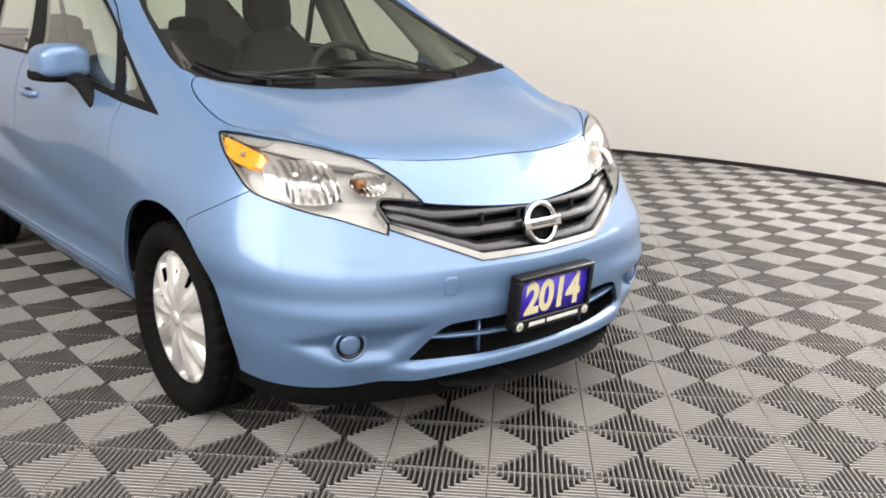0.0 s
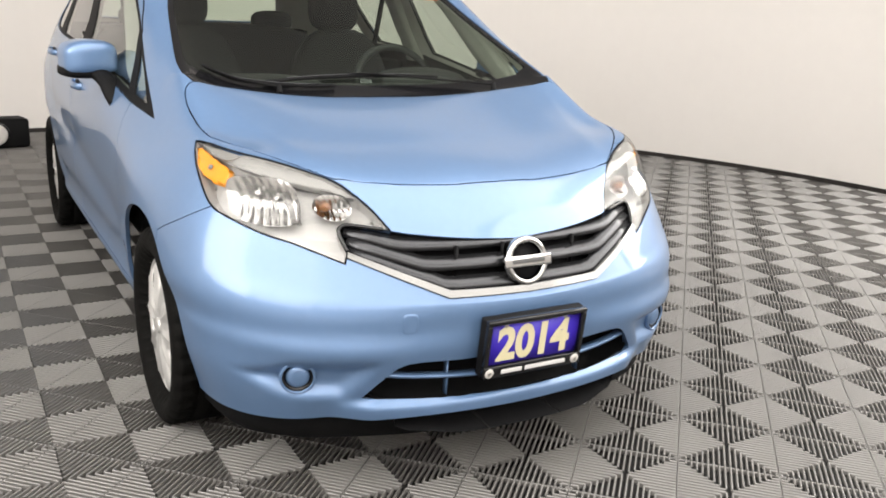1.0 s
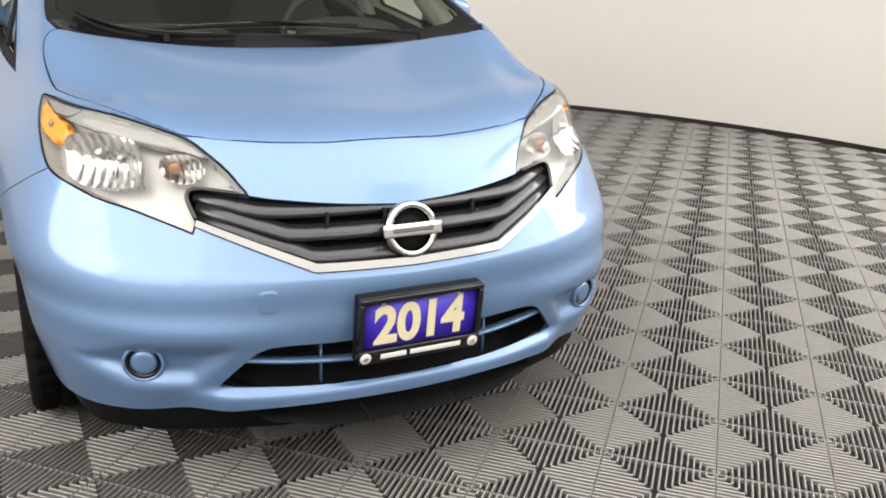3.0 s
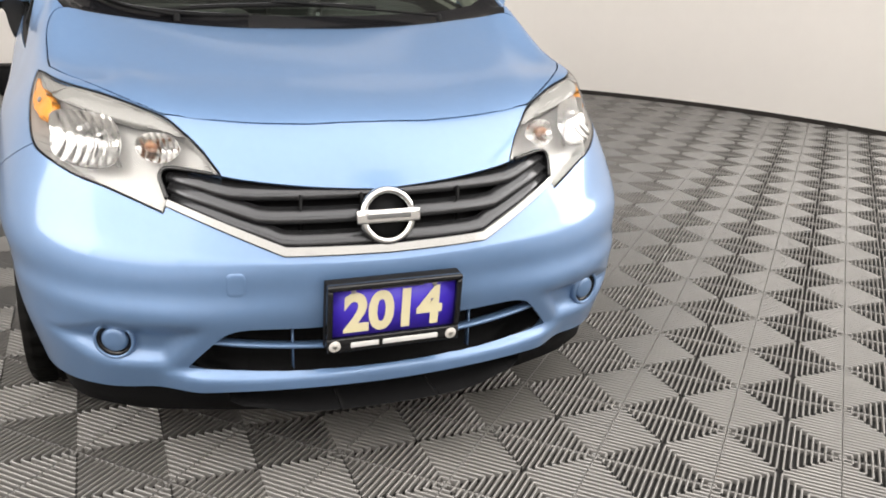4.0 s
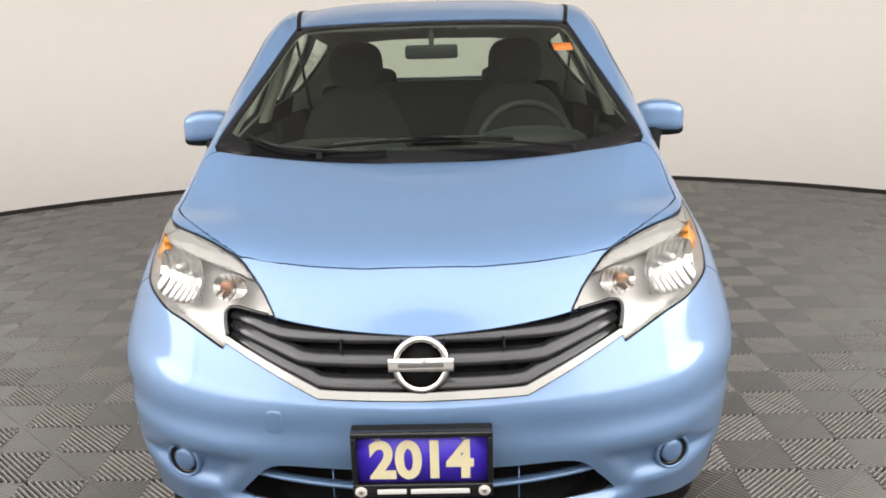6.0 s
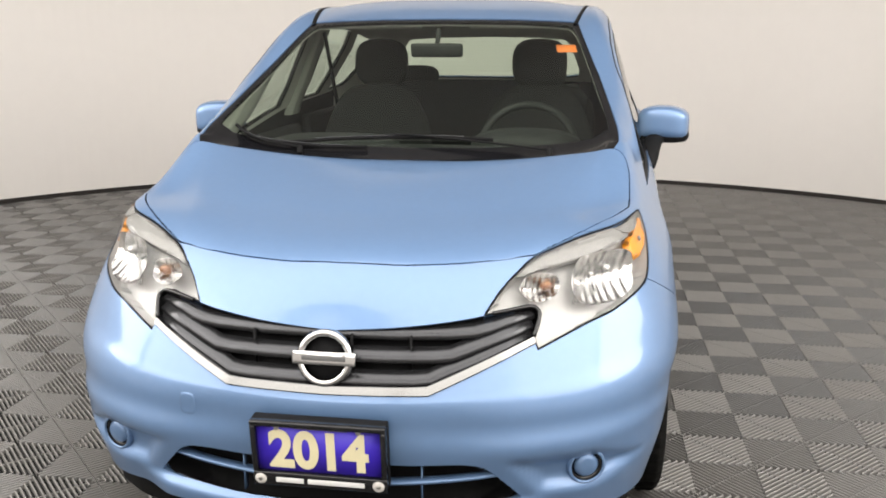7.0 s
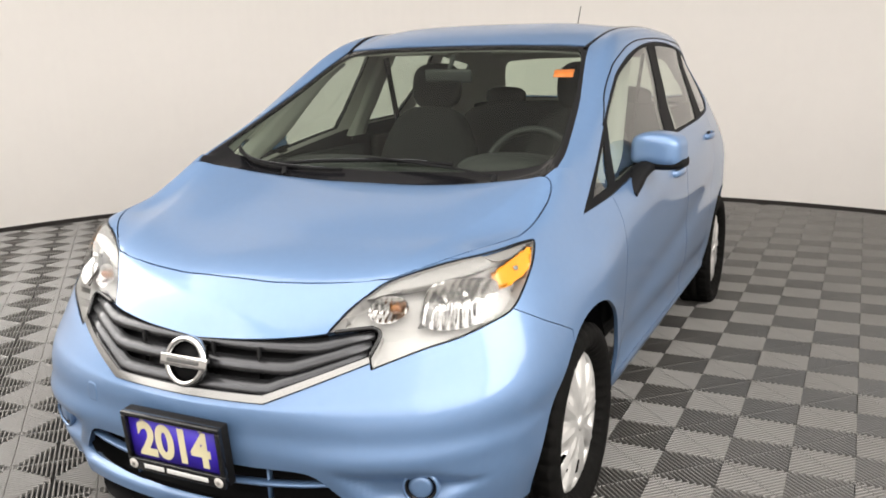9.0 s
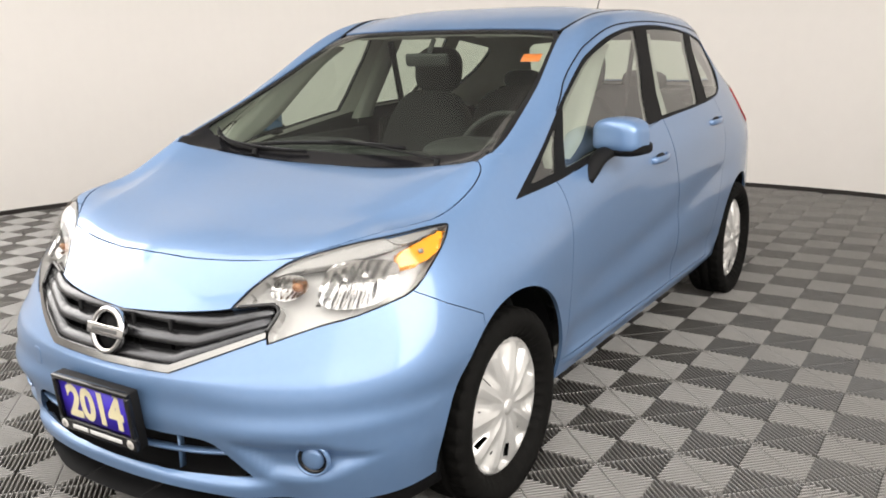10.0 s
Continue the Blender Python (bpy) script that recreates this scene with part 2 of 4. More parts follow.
bumper_line = [(0, .0, .455), (.25, .014, .457), (.479, .056, .461), (.666, .164, .480), (.798, .362, .494), (.856, .84, .527), (.836, 1.3, .53), (.842, 2.2, .55), (.842, 3.0, .56), (.815, 3.6, .57), (.66, 4.05, .57), (0, 4.14, .57)]
chrome_line = [(0, .006, .567), (.25, .026, .577), (.475, .099, .601), (.655, .218, .627), (.802, .411, .647), (.860, .841, .658), (.843, 1.3, .66), (.847, 2.2, .69), (.847, 3.0, .70), (.82, 3.6, .72), (.67, 4.0, .73), (0, 4.10, .73)]
lamp_line = [(0, .085, .702), (.25, .115, .722), (.491, .199, .736), (.667, .316, .762), (.771, .492, .782), (.846, .862, .772), (.845, 1.3, .78), (.8475, 2.2, .83), (.846, 3.0, .85), (.815, 3.6, .87), (.68, 3.95, .87), (0, 4.04, .87)]
hood_edge = [(0, .205, .838), (.25, .238, .838), (.517, .313, .857), (.671, .428, .898), (.732, .613, .904), (.799, .899, .861), (.832, 1.3, .885), (.843, 2.2, .94), (.838, 3.0, .975), (.780, 3.55, 1.0), (.65, 3.86, 1.0), (0, 3.98, 1.0)]
belt_line = [(0, .52, .912), (.25, .535, .911), (.478, .56, .917), (.621, .613, .920), (.709, .723, .952), (.766, .924, .935), (.795, 1.3, .975), (.808, 2.2, 1.075), (.795, 3.0, 1.115), (.718, 3.5, 1.14), (.60, 3.76, 1.13), (0, 3.90, 1.13)]
cowl_line = [(0, 1.005, .988), (.25, .997, .994), (.493, .973, 1.016), (.614, .955, 1.035), (.681, .959, 1.063), (.729, 1.067, 1.054), (.760, 1.42, 1.085), (.768, 2.2, 1.17), (.752, 3.0, 1.20), (.678, 3.46, 1.21), (.57, 3.68, 1.20), (0, 3.82, 1.20)]
glass_mid = [(0, 1.38, 1.238), (.25, 1.375, 1.236), (.45, 1.37, 1.232), (.56, 1.37, 1.229), (.606, 1.385, 1.24), (.668, 1.432, 1.254), (.711, 1.69, 1.292), (.718, 2.2, 1.320), (.692, 3.0, 1.32), (.622, 3.40, 1.315), (.52, 3.57, 1.31), (0, 3.71, 1.31)]
roof_rail = [(0, 1.77, 1.450), (.25, 1.768, 1.448), (.42, 1.772, 1.441), (.50, 1.782, 1.436), (.538, 1.79, 1.434), (.596, 1.83, 1.456), (.632, 1.99, 1.475), (.650, 2.35, 1.486), (.630, 3.0, 1.464), (.565, 3.35, 1.415), (.46, 3.48, 1.408), (0, 3.58, 1.42)]
roof_ring = [(0, 2.10, 1.529), (.20, 2.10, 1.528), (.34, 2.11, 1.525), (.43, 2.13, 1.520), (.475, 2.16, 1.516), (.50, 2.23, 1.515), (.515, 2.35, 1.516), (.52, 2.55, 1.517), (.50, 2.9, 1.506), (.45, 3.15, 1.487), (.33, 3.25, 1.484), (0, 3.30, 1.492)]
spine = [(0, 2.42 + 0.045 * i, 1.541 - 0.0013 * i) for i in range(12)]
HOOD_BOW = (.006, .006, .006, .005, .003) + (0,) * 7          # keeps the hood full up to its rear edge
hood_end = [tuple(b + 0.86 * (c - b) + (h if k == 2 else 0) for k, (b, c) in enumerate(zip(p, q))) for p, q, h in zip(belt_line, cowl_line, HOOD_BOW)]
CREASE = ((.92, 0, -.004), (.85, .001, -.006), (.72, .004, -.010), (.60, .008, -.010), (.48, .011, -.006), (.45, .005, 0)) + ((.5, 0, 0),) * 6
shoulder_line = [(p[0] + k * (q[0] - p[0]) + dx, p[1] + k * (q[1] - p[1]) + dy, p[2] + k * (q[2] - p[2])) for p, q, (k, dx, dy) in zip(bumper_line, chrome_line, CREASE)]
LINES = [sill, fog_line, bumper_line, shoulder_line, chrome_line, lamp_line, hood_edge, belt_line, hood_end, cowl_line, glass_mid, roof_rail, roof_ring, spine]


def glide(P, lo, hi, sub):
    """Smooth curves through P (n, m, 3) along its first axis, with ghost rows lo and hi."""
    Q = np.concatenate([lo[None], P, hi[None]])
    d = np.maximum(np.linalg.norm(np.diff(Q, axis=0), axis=-1, keepdims=True), 1e-5) ** 0.5
    m = (Q[1:-1] - Q[:-2]) / d[:-1] - (Q[2:] - Q[:-2]) / (d[:-1] + d[1:]) + (Q[2:] - Q[1:-1]) / d[1:]
    out = []
    for i in range(len(P) - 1):
        h = d[i + 1]
        for s in range(sub):
            t = s / sub
            out.append((2 * t ** 3 - 3 * t * t + 1) * P[i] + (t ** 3 - 2 * t * t + t) * h * m[i] + (3 * t * t - 2 * t ** 3) * P[i + 1] + (t ** 3 - t * t) * h * m[i + 1])
    out.append(P[-1])
    return np.array(out)


def step(v, a, b):
    t = np.clip((v - a) / (b - a), 0, 1)
    return t * t * (3 - 2 * t)


def body_grid():
    L = np.array(LINES, float).transpose(1, 0, 2)                 # stations, lines, xyz
    flip = np.array([-1, 1, 1])
    A = glide(L, L[1] * flip, L[-2] * flip, 14).transpose(1, 0, 2)  # lines, v, xyz
    low = A[0] + (A[0] - A[1]) * 0.8
    G = glide(A, low, A[-2] * flip, 12)
    x, y, z = G[..., 0], G[..., 1], G[..., 2]
    front = (y < 0.9)
    # hollow round the fog lamp, running in towards the lower intake
    pocket = [(.735, .374), (.640, .322), (.500, .320), (.425, .416), (.62, .420)]     # clockwise from its outer tip
    deep = np.full(x.shape, 1.0)
    for (ax, az), (bx, bz) in zip(pocket, pocket[1:] + pocket[:1]):
        ln = math.hypot(bx - ax, bz - az)
        deep = np.minimum(deep, ((bx - ax) * (z - az) - (bz - az) * (x - ax)) / -ln)
    dent = step(deep, -0.012, 0.036) * front
    G[..., 1] += 0.031 * dent
    G[..., 0] -= 0.010 * dent
    # full shoulder under the lamps, drawn in below it, and a lip under the intake
    wrap = front * (y < 0.62) * (0.55 + 0.45 * step(x, 0.15, 0.4)) * (1 - 0.8 * step(y, 0.34, 0.60))
    G[..., 1] += wrap * (0.008 * np.exp(-((z - 0.495) / 0.035) ** 2))
    G[..., 1] -= 0.030 * step(0.312 - z, 0.0, 0.03) * (1 - step(x, 0.42, 0.54)) * front
    G[..., 2] -= 0.008 * step(0.285 - z, 0.0, 0.02) * (1 - step(x, 0.42, 0.54)) * front
    roll = np.exp(-((z - 0.455 - 0.05 * (x - 0.55)) / 0.028) ** 2) * step(x, 0.30, 0.52) * front * (y < 0.42)
    G[..., 1] -= 0.0035 * roll
    G[..., 0] += 0.003 * roll
    # raised shoulders along the hood
    ridge = 0.465 + 0.175 * (y - 0.34) / 0.6
    off = x - ridge
    far = np.sqrt(off ** 2 + 0.007 ** 2) - 0.007
    lift = np.where(off < 0, np.exp(-far / 0.17), np.exp(-far / 0.08)) * step(y, 0.15, 0.48) * (1 - step(y, 0.93, 1.01)) * (z > 0.80) * (z < 1.06)
    G[..., 2] += 0.012 * lift
    # soft crease along the doors
    side = step(y, 1.15, 1.5) * (1 - step(y, 3.0, 3.4))
    zc = 0.60 + 0.20 * step(y, 1.2, 3.1)
    G[..., 0] -= 0.010 * side * np.exp(-((z - zc + 0.075) / 0.07) ** 2) * (x > 0.6)
    # sill ridge below the doors
    low_side = step(y, 1.18, 1.32) * (1 - step(y, 2.95, 3.06)) * (x > 0.6)
    G[..., 0] += low_side * (0.014 * np.exp(-((z - 0.318) / 0.026) ** 2) - 0.012 * np.exp(-((z - 0.41) / 0.05) ** 2))
    return G


def body_mesh():
    G = body_grid()
    nu, nv, _ = G.shape
    bm = bmesh.new()
    V = [[bm.verts.new(G[i, j]) for j in range(nv)] for i in range(nu)]
    for i in range(nu - 1):
        for j in range(nv - 1):
            bm.faces.new((V[i][j], V[i][j + 1], V[i + 1][j + 1], V[i + 1][j]))
    bmesh.ops.remove_doubles(bm, verts=bm.verts[:], dist=1e-5)
    bad = [f for f in bm.faces if f.calc_area() < 1e-9]
    bmesh.ops.delete(bm, geom=bad, context="FACES_ONLY")
    bm.normal_update()
    return bm


from mathutils.bvhtree import BVHTree
from mathutils.interpolate import poly_3d_calc

HALF = body_mesh()
HALF.faces.ensure_lookup_table()
HALF.verts.ensure_lookup_table()
BASE_V = [v.co.copy() for v in HALF.verts]
BASE_F = [[v.index for v in f.verts] for f in HALF.faces]
BASE_N = []
for v in HALF.verts:
    n = v.normal.copy()
    if v.co.x < 1e-4:
        n.x = 0
    BASE_N.append(n.normalized())
BASE = BVHTree.FromPolygons(BASE_V, BASE_F)


def skin(p):
    """The point and normal of the body's skin nearest to p; either side."""
    s = -1 if p[0] < 0 else 1
    co, _, fi, _ = BASE.find_nearest(Vector((abs(p[0]), p[1], p[2])))
    ids = BASE_F[fi]
    w = poly_3d_calc([BASE_V[i] for i in ids], co)
    n = Vector((0, 0, 0))
    for k, i in zip(w, ids):
        n += BASE_N[i] * k
    n.normalize()
    return Vector((co.x * s, co.y, co.z)), Vector((n.x * s, n.y, n.z))


def nose(x, z):
    """The skin's y in front view."""
    hit = BASE.ray_cast(Vector((abs(x), -1, z)), Vector((0, 1, 0)))
    return hit[0].y


def flank(y, z):
    """The skin's x in side view."""
    hit = BASE.ray_cast(Vector((2, y, z)), Vector((-1, 0, 0)))
    return hit[0].x


# outlines of the panels; front view (x, z), side view (y, z) or from above (x, y)
GRILLE = smooth_line([(0, .704), (.15, .714), (.30, .729), (.36, .738)], 4) + smooth_line([(.43, .748), (.462, .750), (.477, .742), (.480, .728), (.470, .690)], 4) + [(.235, .598), (0, .592)]
TRIM = [(0, .592), (.235, .598), (.470, .690), (.4757, .677), (.2402, .5800), (0, .5755)]
LAMP = [(.353, .738)] + smooth_line([(.357, .745), (.390, .791), (.425, .825), (.462, .852), (.538, .878), (.60, .895), (.66, .908), (.705, .916)], 4) + smooth_line([(.722, .915), (.733, .907), (.747, .868), (.752, .828), (.750, .785), (.737, .762), (.70, .743), (.656, .724), (.60, .7085), (.55, .690), (.482, .663)], 4) + [(.470, .690)] + smooth_line([(.480, .728), (.477, .742), (.462, .750), (.43, .748)], 4)
INTAKE = [(0, .404), (.20, .405)] + smooth_line([(.31, .410), (.35, .407), (.385, .388), (.452, .312)], 4) + smooth_line([(.43, .309), (.25, .300), (.12, .297), (0, .296)], 3)
HOOD = smooth_line([(0, .205), (.122, .212), (.21, .227), (.309, .247), (.39, .268), (.460, .289)], 4) + smooth_line([(.50, .325), (.56, .382), (.62, .448), (.67, .520), (.700, .585)], 3) + smooth_line([(.705, .64), (.708, .72), (.709, .80), (.700, .860), (.680, .890), (.655, .905)], 4) + smooth_line([(.617, .912), (.55, .930), (.45, .950), (.28, .974), (0, .992)], 3)
SCREEN = smooth_line([(0, .978), (.25, .984), (.45, 1.000), (.55, 1.012), (.63, 1.030), (.662, 1.044)], 4) + smooth_line([(.681, 1.065), (.680, 1.095), (.662, 1.145), (.628, 1.230), (.596, 1.300), (.560, 1.382), (.541, 1.428)], 4) + smooth_line([(.530, 1.434), (.45, 1.4395), (.25, 1.4455), (0, 1.4475)], 4)
GLASS = smooth_line([(0, 1.018), (.25, 1.024), (.48, 1.042), (.60, 1.064)], 4) + smooth_line([(.647, 1.092), (.643, 1.125), (.606, 1.23), (.578, 1.300), (.545, 1.378), (.524, 1.412)], 4) + smooth_line([(.505, 1.424), (.40, 1.4315), (.25, 1.4365), (0, 1.439)], 4)
DAYLIGHT = [(.945, .929)] + smooth_line([(1.19, .950), (1.40, .977), (1.95, 1.052), (2.75, 1.090), (3.04, 1.112)], 4) + smooth_line([(3.13, 1.135), (3.25, 1.205), (3.31, 1.30), (3.27, 1.355)], 3) + smooth_line([(3.15, 1.382), (2.85, 1.416), (2.51, 1.443), (2.19, 1.442), (1.92, 1.411), (1.69, 1.346), (1.567, 1.290), (1.433, 1.218), (1.335, 1.158), (1.18, 1.060), (1.06, .992)], 4)
FRONT_WIN = [(1.275, .982), (1.95, 1.066), (2.03, 1.074)] + smooth_line([(2.085, 1.20), (2.14, 1.32), (2.172, 1.428)], 2) + smooth_line([(2.10, 1.426), (1.92, 1.396), (1.69, 1.331), (1.567, 1.276), (1.44, 1.208), (1.385, 1.172)], 4)
SAIL_WIN = [(1.055, .962), (1.205, .978), (1.305, 1.118), (1.17, 1.034)]
REAR_WIN = [(2.19, 1.080), (2.67, 1.096)] + smooth_line([(2.75, 1.20), (2.82, 1.32), (2.855, 1.410)], 2) + smooth_line([(2.75, 1.420), (2.5, 1.430), (2.31, 1.430)], 3)
BACK_WIN = [(2.83, 1.108), (3.05, 1.118)] + smooth_line([(3.12, 1.138), (3.235, 1.225), (3.285, 1.33), (3.26, 1.357)], 3) + [(2.97, 1.402), (2.93, 1.30)]
ARCH_F = [(.817 + .362 * math.cos(a), .322 + .366 * math.sin(a)) for a in [2 * math.pi * i / 64 for i in range(64)]]
ARCH_R = [(3.43 + .352 * math.cos(a), .318 + .356 * math.sin(a)) for a in [2 * math.pi * i / 64 for i in range(64)]]
BUMPER = [(-.3, .1), (-.3, 1.1), (.40, 1.1), (.40, .785), (.50, .725), (.62, .668), (.62, .1)]
DOOR_F = [(1.19, .335)] + smooth_line([(1.213, .45), (1.216, .735), (1.205, .90), (1.19, .951)], 3) + [(2.18, 1.068)] + smooth_line([(2.215, 1.0), (2.29, .844), (2.345, .70), (2.36, .58), (2.352, .42), (2.33, .335)], 3)
DOOR_R = [(2.335, .335)] + smooth_line([(2.357, .42), (2.365, .58), (2.35, .70), (2.295, .844), (2.22, 1.0), (2.185, 1.068)], 3) + [(2.95, 1.102)] + smooth_line([(3.02, 1.0), (3.06, .88), (3.05, .72), (2.98, .58), (2.92, .45), (2.88, .335)], 3)
ROOF = [(0, 1.71), (.44, 1.71), (.525, 1.775)] + smooth_line([(.545, 1.86), (.567, 2.05), (.578, 2.35), (.565, 3.0), (.53, 3.36)], 4) + [(.40, 3.52), (0, 3.57)]
REAR_GLASS = smooth_line([(0, 1.135), (.40, 1.14), (.55, 1.155)], 3) + smooth_line([(.555, 1.20), (.50, 1.34), (.46, 1.375)], 3) + [(.30, 1.388), (0, 1.392)]
TAIL = [(3.545, 1.11), (3.62, 1.12), (3.95, 1.12), (3.95, .90), (3.72, .92), (3.63, .99)]


def within(poly, a, b):
    odd = False
    for (x0, y0), (x1, y1) in zip(poly, poly[1:] + poly[:1]):
        if (y0 > b) != (y1 > b) and a < (x1 - x0) * (b - y0) / (y1 - y0) + x0:
            odd = not odd
    return odd


VIEWS = {"front": (0, 2, 1), "side": (1, 2, 0), "top": (0, 1, 2)}


def bound(poly):
    a = [p[0] for p in poly]
    b = [p[1] for p in poly]
    return min(a), max(a), min(b), max(b)


def score(bm, view, poly, ok):
    """Cuts the skin along an outline drawn in one view."""
    i, j, k = VIEWS[view]
    a0, a1, b0, b1 = bound(poly)
    m = 0.03
    cand = set()
    for f in bm.faces:
        c = f.calc_center_median()
        if a0 - m < c[i] < a1 + m and b0 - m < c[j] < b1 + m and ok(c):
            cand.add(f)
    for p, q in zip(poly, poly[1:] + poly[:1]):
        if abs(p[0] - q[0]) + abs(p[1] - q[1]) < 1e-6:
            continue
        if i == 0 and abs(p[0]) < 1e-6 and abs(q[0]) < 1e-6:
            continue
        lo = (min(p[0], q[0]) - 5e-4, min(p[1], q[1]) - 5e-4)
        hi = (max(p[0], q[0]) + 5e-4, max(p[1], q[1]) + 5e-4)
        hit = []
        for f in cand:
            us = [v.co[i] for v in f.verts]
            ws = [v.co[j] for v in f.verts]
            if max(us) >= lo[0] and min(us) <= hi[0] and max(ws) >= lo[1] and min(ws) <= hi[1]:
                hit.append(f)
        if not hit:
            continue
        no = Vector((0, 0, 0))
        no[i], no[j] = q[1] - p[1], p[0] - q[0]
        co = Vector((0, 0, 0))
        co[i], co[j] = p
        geom = set(hit)
        for f in hit:
            geom.update(f.edges)
            geom.update(f.verts)
        r = bmesh.ops.bisect_plane(bm, geom=list(geom), plane_co=co, plane_no=no.normalized(), dist=1e-6)
        cand = {f for f in cand if f.is_valid}
        cand.update(g for g in r["geom"] if isinstance(g, bmesh.types.BMFace))


def is_nose(c):
    return c.y < 0.95 and c.z < 1.0


def is_screen(c):
    return 0.89 < c.y < 1.95 and c.z > 0.97


def is_side(c):
    return c.x > 0.5 and c.z < 1.46


def is_roof(c):
    return c.z > 1.38 and c.y > 1.7


def is_hood(c):
    return c.z > 0.80 and c.y < 1.06


def is_rear(c):
    return c.y > 3.4


REGIONS = [
    ("wheel_gap", "side", ARCH_F, is_side), ("wheel_gap", "side", ARCH_R, is_side),
    ("grille_gap", "front", GRILLE, is_nose), ("grille_trim", "front", TRIM, is_nose), ("headlamp", "front", LAMP, is_nose), ("intake_gap", "front", INTAKE, is_nose),
    ("hood", "top", HOOD, is_hood),
    ("windshield", "front", GLASS, is_screen), ("cowl", "front", SCREEN, is_screen),
    ("front_glass", "side", FRONT_WIN, is_side), ("sail_glass", "side", SAIL_WIN, is_side), ("rear_glass", "side", REAR_WIN, is_side), ("quarter_glass", "side", BACK_WIN, is_side),
    ("window_surround", "side", DAYLIGHT, is_side),
    ("tail_lamp", "side", TAIL, is_rear),
    ("back_glass", "front", REAR_GLASS, is_rear),
    ("roof", "top", ROOF, is_roof),
    ("front_bumper", "side", BUMPER, lambda c: c.y < 0.9),
    ("front_door", "side", DOOR_F, is_side), ("rear_door", "side", DOOR_R, is_side),
]
LAMP_BEZEL = [(.732, .922), (.66, .912), (.60, .899), (.538, .882), (.462, .856), (.425, .829), (.41, .812), (.44, .815)] + smooth_line([(.468, .825), (.52, .836), (.585, .851), (.65, .866), (.693, .875), (.716, .888), (.727, .903)], 3)
LAMP_AMBER = [(.727, .904), (.736, .897), (.751, .852), (.746, .836), (.732, .824), (.714, .819), (.703, .842), (.696, .868), (.712, .883)]
for label, view, poly, ok in REGIONS:
    score(HALF, view, poly, ok)
score(HALF, "front", LAMP_BEZEL, is_nose)
score(HALF, "front", LAMP_AMBER, is_nose)
bmesh.ops.remove_doubles(HALF, verts=HALF.verts[:], dist=3e-4)


def region_of(c):
    for label, view, poly, ok in REGIONS:
        if ok(c):
            i, j, _ = VIEWS[view]
            if within(poly, c[i], c[j]):
                return label
    return "body_side"


PIECES = {}
for f in HALF.faces:
    if f.calc_area() > 1e-10:
        PIECES.setdefault(region_of(f.calc_center_median()), []).append(f)


def piece(label, gap=0.0016, lip=0.012, offset=0.0, both=False, keep=None):
    """One panel cut from the skin: drawn back from its seams, with a turned-in edge; both: with its mirror half."""
    bm = bmesh.new()
    lay = bm.faces.layers.int.new("rim")
    vm = {}
    for f in PIECES.get(label, []):
        if keep and not keep(f.calc_center_median()):
            continue
        vs = []
        for v in f.verts:
            if v.index not in vm:
                vm[v.index] = bm.verts.new(v.co)
            vs.append(vm[v.index])
        try:
            bm.faces.new(vs)
        except ValueError:
            pass
    if not bm.faces:
        return bm
    nrm = {}
    bm.verts.index_update()
    for v in bm.verts:
        nrm[v] = skin(v.co)[1]
    border = [e for e in bm.edges if len(e.link_faces) == 1 and not (e.verts[0].co.x < 1e-4 and e.verts[1].co.x < 1e-4)]
    shift = {}
    for e in border:
        c = e.link_faces[0].calc_center_median()
        a, b = e.verts
        t = (b.co - a.co)
        if t.length < 1e-7:
            continue
        t.normalize()
        w = c - a.co
        w -= t * w.dot(t)
        if w.length > 1e-7:
            w.normalize()
            for v in e.verts:
                shift.setdefault(v, []).append(w)
    if gap:
        for v, ws in shift.items():
            w = sum(ws, Vector((0, 0, 0)))
            if w.length > 1e-6:
                w.normalize()
                if v.co.x < 1e-4:
                    w.x = 0
                v.co += w * gap
    if offset:
        for v in bm.verts:
            v.co -= nrm[v] * offset
    outer = set(bm.faces)
    if lip and border:
        r = bmesh.ops.extrude_edge_only(bm, edges=border)
        newv = [g for g in r["geom"] if isinstance(g, bmesh.types.BMVert)]
        for v in newv:
            n = skin(v.co)[1]
            if v.co.x < 1e-4:
                n = Vector((0, n.y, n.z)).normalized()
            v.co -= n * lip
    for f in bm.faces:
        f[lay] = 0 if f in outer else 1
    if both:
        bm = join(bm, mirrored(bm))
        bmesh.ops.remove_doubles(bm, verts=[v for v in bm.verts if abs(v.co.x) < 2e-4], dist=3e-4)
    return bm


def panel(name, bm, material, parent, label="", side=1):
    """Links a body panel with the skin's own smooth normals."""
    if side < 0:
        bm2 = mirrored(bm)
        bm.free()
        bm = bm2
    lay = bm.faces.layers.int.get("rim")
    bm.normal_update()
    normals = []
    for f in bm.faces:
        for v in f.verts:
            if lay is not None and f[lay]:
                normals.append(f.normal.copy())
            else:
                normals.append(skin(v.co)[1])
    me = bpy.data.meshes.new(name)
    bm.to_mesh(me)
    bm.free()
    me.materials.append(material)
    me.shade_smooth()
    me.normals_split_custom_set([n if n.length > 0.5 else Vector((0, 0, 1)) for n in normals])
    ob = new(name, me)
    ob.parent = parent
    if label:
        ob["label"] = label
    return ob


car = tagged(new("car"), "light blue metallic five-door hatchback parked on grey ribbed tiles", "car")

